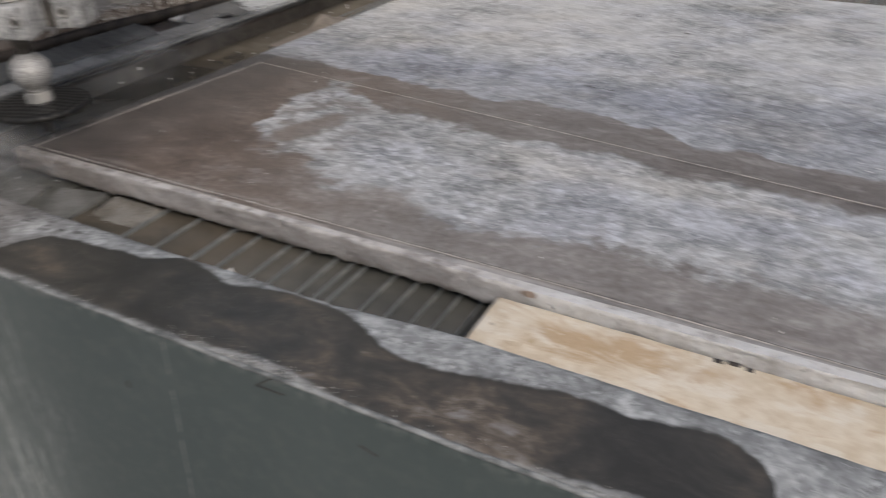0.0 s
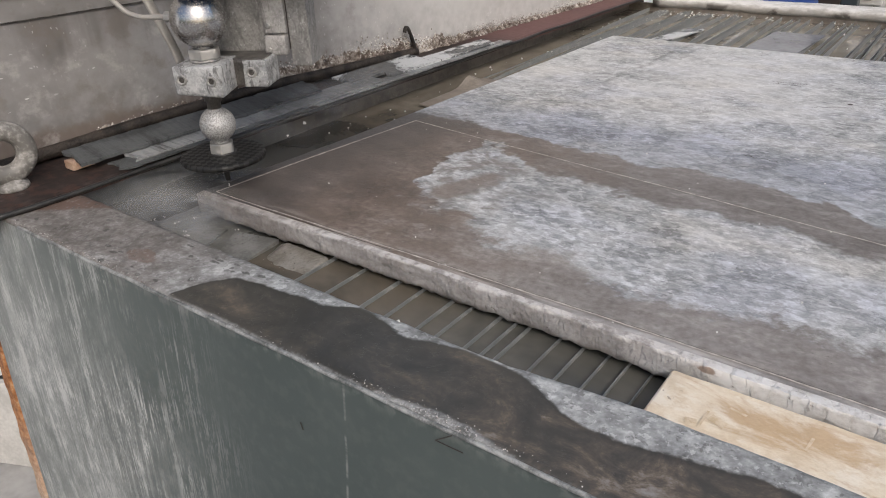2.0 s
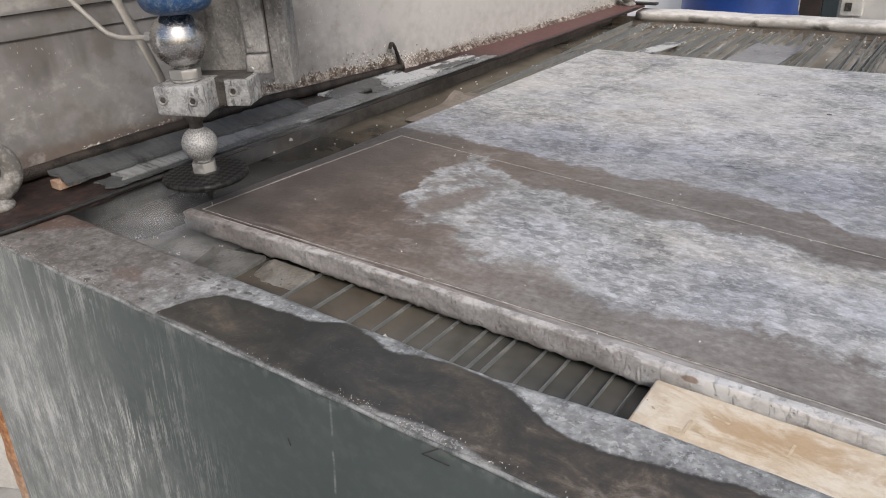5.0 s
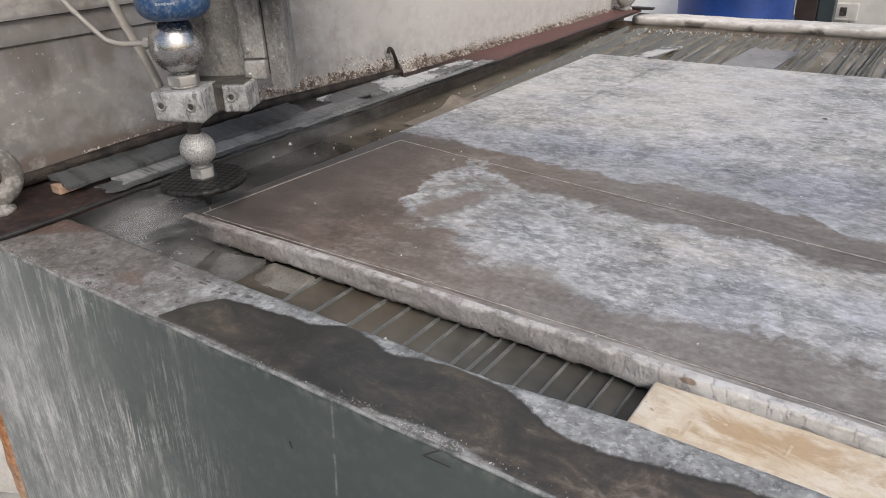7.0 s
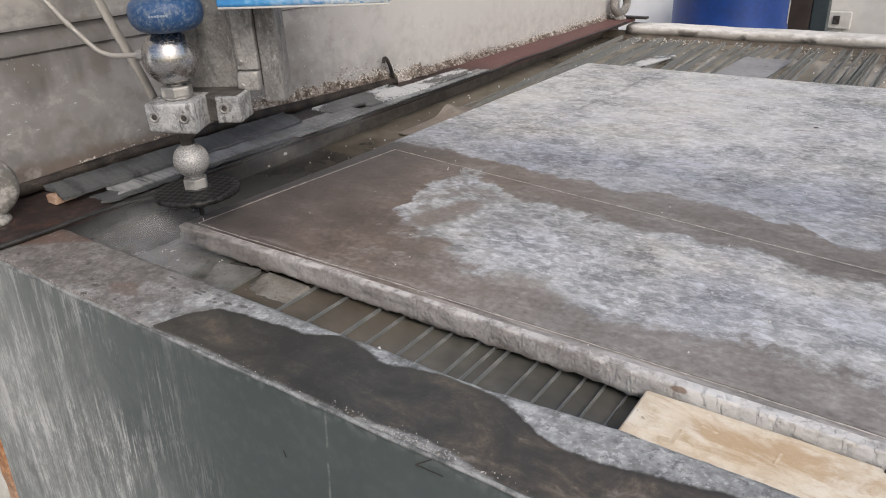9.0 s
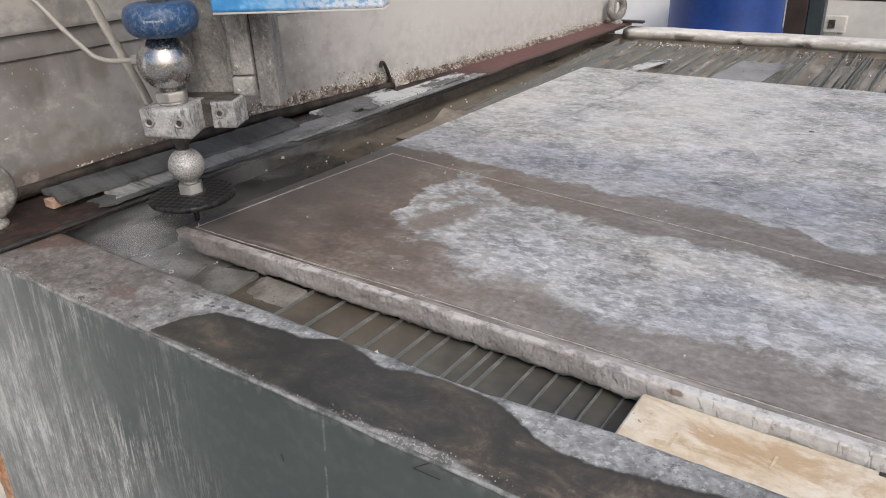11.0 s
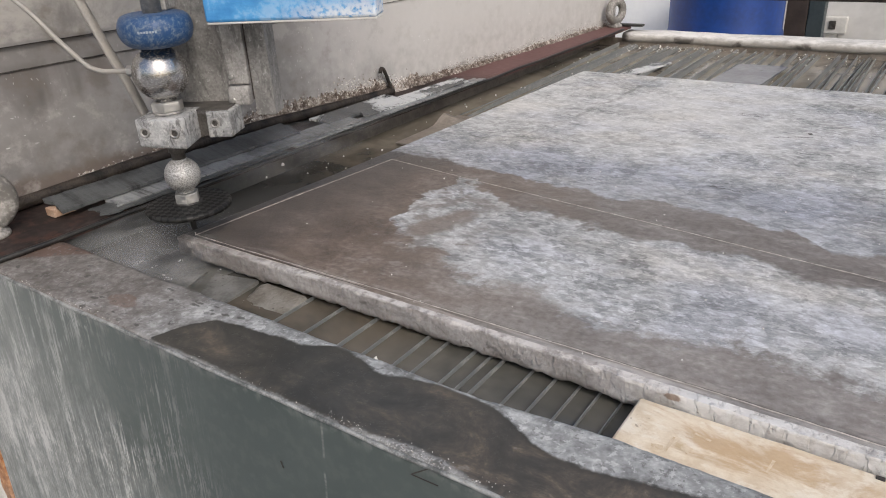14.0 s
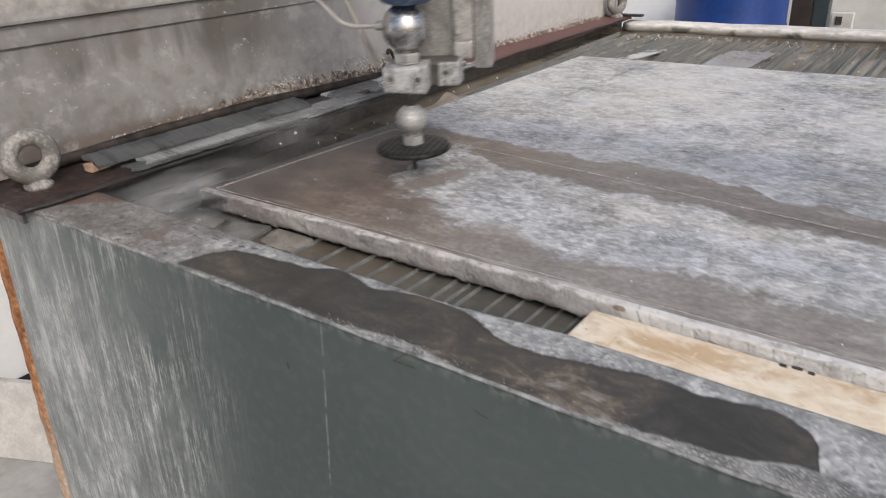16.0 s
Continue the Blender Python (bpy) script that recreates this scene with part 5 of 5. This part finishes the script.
socket_screw(-.0225, -.0352, .171, clamp)
socket_screw(.0200, -.0352, .169, clamp)
socket_screw(.0600, .0098, .170, clamp)

part("upper_nut", hexnut(.0225, .1925, .2070, turn=.2, bevel=.0022), NUT, head, "dusty hexagonal nut")
part("upper_collar", lathe([(.020, .1895), (.021, .192), (.012, .194)], 30), CLAMP, head, "", True)
part("upper_ball", lathe([(.015, .207)] + ball(.0375, .245, 24, .95) + [(.012, .281)], 56), STEEL, head, "polished steel ball", True)
KX, KY = .0055, .0035
ringp = part("blue_ring", lathe([(.014, .279), (.028, .2805), (.036, .283), (.0415, .2865), (.0455, .2915), (.0475, .297), (.0485, .303), (.0482, .309), (.0468, .3145), (.044, .3195), (.0395, .323), (.034, .3245), (.012, .3245)], 72, None, (KX, KY, 0)), BLUE_RING, head, "dusty blue enamelled knob", True)
bm = None
for i in range(7):
    a = radians(-60 + i * 4.3)
    h = .0012 if i % 3 else .0017
    b = box(-.0013, .0013, -.0003, .0003, -h, h)
    bmesh.ops.rotate(b, cent=(0, 0, 0), matrix=Matrix.Rotation(a + radians(90), 3, "Z"), verts=b.verts)
    bmesh.ops.translate(b, vec=(KX + .0485 * math.cos(a), KY + .0485 * math.sin(a), .305), verts=b.verts)
    bm = join(bm, b)
part("marking", bm, PALE, ringp, "small worn white print")
part("spindle", lathe([(.0125, .32), (.0125, .60)], 24, None, (KX, KY, 0)), CLAMP, head, "", True)
hp("spindle_guard", box(.008, .022, .010, .04, .325, .6, .002), RAIL, head)

nut = hexnut(.0078, -.006, .006)
bmesh.ops.rotate(nut, cent=(0, 0, 0), matrix=Matrix.Rotation(radians(90), 3, "Y"), verts=nut.verts)
bmesh.ops.translate(nut, vec=(-.041, 0, .249), verts=nut.verts)
hp("supply_fitting", nut, NUT, head)
hp("supply_tube", tube(smooth_path([(-.043, 0, .249), (-.08, .002, .2485), (-.096, .003, .252), (-.108, .003, .259), (-.14, .004, .293), (-.178, .005, .338), (-.28, .006, .43)], 6), .0036, 10), TUBE, head, "dusty high-pressure tube", True)
hp("hose", tube(smooth_path([(-.064, .05, .175), (-.075, .05, .21), (-.100, .05, .275), (-.122, .05, .338), (-.16, .05, .45)], 6), .0098, 10, .5), TUBE, head, "flat dusty hose", True)

hp("column_plate", box(-.034, .071, .066, .078, .186, .75, .002), COLUMN, head, "grimy steel carriage plate")
# unseen web added behind the plate to keep sky light off the wall
hp("column_shade_web", box(-.034, -.024, .078, .20, .186, .75, .002), COLUMN, head)
rail = hp("rail_cover", box(.069, .101, .056, .068, .214, .75, .002), RAIL, head, "dusty rail cover")
hp("rail_foot", worn(box(.068, .100, .050, .068, .184, .212, .003), .0015), RAIL, head, "dusty rail cover", True)
hp("side_plate", box(.1025, .132, .064, .105, .166, .75, .002), COLUMN, head, "grimy steel carriage plate")
hp("slit", box(.1008, .1028, .066, .09, .19, .75), GROOVE, head)
for z in (.192, .225, .262, .32):
    bm = lathe([(.0040, 0), (.0040, .0012), (.002, .0016), (0, .0008)], 14)
    bmesh.ops.rotate(bm, cent=(0, 0, 0), matrix=Matrix.Rotation(radians(90), 3, "X"), verts=bm.verts)
    bmesh.ops.translate(bm, vec=(.076, .0562 if z > .21 else .0502, z), verts=bm.verts)
    hp("screw", bm, NUT, rail, "", True)

# ---- blue box on the gantry ----
gbox = thing("gantry_box", "scuffed blue and white painted box on the gantry", "machine box", (.085, .062, 1.212))
part("shell", box(0, .232, 0, .045, 0, .5, .004), BLUE_BOX, gbox, "scuffed blue paint, white along the bottom")
part("bottom_rim", box(0.001, .231, .002, .043, -.0025, .0005, .001), PLASTIC, gbox, "pale bottom rim")
gbox_turn = 27.5


# ---- behind the tank ----
drum = thing("plastic_drum", "blue plastic drum standing behind the tank", "drum", (-.175, 3.55, 0))
part("drum_body", lathe([(.25, 0), (.275, .02), (.285, .10), (.287, .30), (.295, .32), (.295, .34), (.287, .36), (.287, .62), (.295, .64), (.295, .66), (.287, .68), (.286, .86), (.27, .93), (.25, .95), (0, .95)], 64), BARREL, drum, "", True)
part("drum_lid_ring", lathe([(.262, .93), (.278, .935), (.280, .95), (.262, .955)], 64), BARREL, drum, "", True)

screen = thing("white_partition", "plain white partition board behind the tank", "partition", (-.75, 3.9, 0))
part("board", box(-.55, .42, -.02, .02, 0, 2.2, .003), WHITE, screen)

cab = thing("tool_cabinet", "dark green and brown steel cabinet by the wall", "cabinet", (.20, 4.0, 0))
part("body", box(-.16, .034, 0, .07, 0, 1.7, .004), DARKDOOR, cab)
part("door", box(-.16, -.05, -.018, -.002, .03, 1.67, .003), BROWNDOOR, cab, "dark brown door")
part("door", box(-.045, .034, -.018, -.002, .03, 1.67, .003), DARKDOOR, cab, "dark green door")

sock = thing("wall_socket", "pale plastic wall socket", "socket", (.222, 4.595, .56))
part("housing", box(-.062, .062, -.045, 0, -.05, .05, .006), PLASTIC, sock)
part("insert", box(-.036, .002, -.052, -.044, -.022, .028, .002), DARKSTEEL, sock, "dark switch opening")
part("conduit", box(-.05, .012, -.03, 0, -.56, -.05, .004), PLASTIC, sock)
shelf = thing("cross_beam", "dark steel beam on two posts across the back of the hall", "beam", (.9, 3.0, 0))
part("beam", box(-1.52, 1.75, -.03, .03, .893, .985, .003), PIPE, shelf)
for x in (-1.50, 1.70):
    part("post", box(x - .03, x + .03, -.028, .028, 0, .893, .003), PIPE, shelf)

screen2 = thing("white_cabinet", "plain white painted steel cabinet standing beside the tank", "cabinet", (-1.25, .2, 0))
part("body", box(-.3, .1, -.9, 1.6, .08, 1.5, .006), WHITE, screen2)
part("plinth", box(-.28, .08, -.88, 1.58, 0, .08), DARKDOOR, screen2)

tile = thing("leaning_tile", "grey stone tile offcut standing on the floor", "tile", (-.80, -.10, 0))
bm = box(-.22, .05, -.012, .012, 0, .23, .002)
bmesh.ops.rotate(bm, cent=(0, 0, 0), matrix=Matrix.Rotation(radians(-12), 3, "X"), verts=bm.verts)
part("slab_piece", bm, TILE, tile)
tile.rotation_euler = (0, 0, radians(25))


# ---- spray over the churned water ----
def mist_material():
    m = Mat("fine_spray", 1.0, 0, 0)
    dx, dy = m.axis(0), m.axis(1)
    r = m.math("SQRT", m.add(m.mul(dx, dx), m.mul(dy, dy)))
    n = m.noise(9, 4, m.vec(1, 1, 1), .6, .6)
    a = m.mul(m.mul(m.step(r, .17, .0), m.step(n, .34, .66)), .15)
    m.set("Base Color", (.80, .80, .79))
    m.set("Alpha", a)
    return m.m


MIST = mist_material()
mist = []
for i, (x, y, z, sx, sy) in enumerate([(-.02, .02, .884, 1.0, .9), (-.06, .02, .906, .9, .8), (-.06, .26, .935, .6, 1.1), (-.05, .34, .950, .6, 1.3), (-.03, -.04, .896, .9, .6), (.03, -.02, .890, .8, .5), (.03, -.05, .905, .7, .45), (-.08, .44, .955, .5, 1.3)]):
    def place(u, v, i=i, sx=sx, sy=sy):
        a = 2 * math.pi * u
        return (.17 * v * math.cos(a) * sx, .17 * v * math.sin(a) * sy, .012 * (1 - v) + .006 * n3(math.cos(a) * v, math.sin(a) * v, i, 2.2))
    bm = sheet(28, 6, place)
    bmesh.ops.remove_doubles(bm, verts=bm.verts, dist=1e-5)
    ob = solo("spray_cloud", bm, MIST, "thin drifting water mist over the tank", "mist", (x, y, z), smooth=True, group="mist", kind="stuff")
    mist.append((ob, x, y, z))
rnd = random.Random(31)
drops = []
for i in range(12):
    bm = lumps([(rnd.uniform(-.004, .004), rnd.uniform(-.004, .004), 0, rnd.uniform(.0005, .0013)) for k in range(5)], i)
    x, y = rnd.uniform(-.07, .10), rnd.uniform(-.09, -.005)
    ob = solo("splash_drop", bm, SPECK, "white splashing water drops on the churned surface", "drops", (x, y, WATER_Z + .012), group="splashing drops")
    drops.append((ob, x, y, rnd.uniform(0, 6)))


# ---- what moves ----
def motions():
    path = [(0.0, .013, .0535), (1.0, .013, .053), (2.0, .013, .050), (3.0, .014, .0475), (4.0, .013, .0455), (6.5, .014, .0395), (8.0, .0145, .0365),
            (9.0, .014, .035), (11.5, .014, .0297), (13.0, .014, .027), (14.5, .014, .0232), (15.1, .014, .0232), (15.36, .016, .026),
            (15.5, .068, .078), (15.75, .168, .158), (16.0, .274, .243)]
    walk(head, [(t, pose(x, y, TOP)) for t, x, y in path])
    box_path = [(t, y) for t, x, y in path if t < 15.4] + [(15.5, .040), (15.75, .130), (16.0, .243)]
    walk(gbox, [(t, pose(.085, .062 + y - .027, 1.208, 0, 0, gbox_turn)) for t, y in box_path])

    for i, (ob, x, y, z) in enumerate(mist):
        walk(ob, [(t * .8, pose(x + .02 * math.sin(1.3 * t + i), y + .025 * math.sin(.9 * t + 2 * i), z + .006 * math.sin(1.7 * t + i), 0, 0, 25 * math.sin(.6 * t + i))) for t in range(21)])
    for ob, x, y, ph in drops:
        walk(ob, [(t * .4, pose(x + .012 * math.sin(2.1 * t + ph), y + .010 * math.sin(1.7 * t + 2 * ph), WATER_Z + .009 + .006 * abs(math.sin(1.9 * t + ph)), 0, 0, 40 * math.sin(t + ph))) for t in range(41)])


motions()
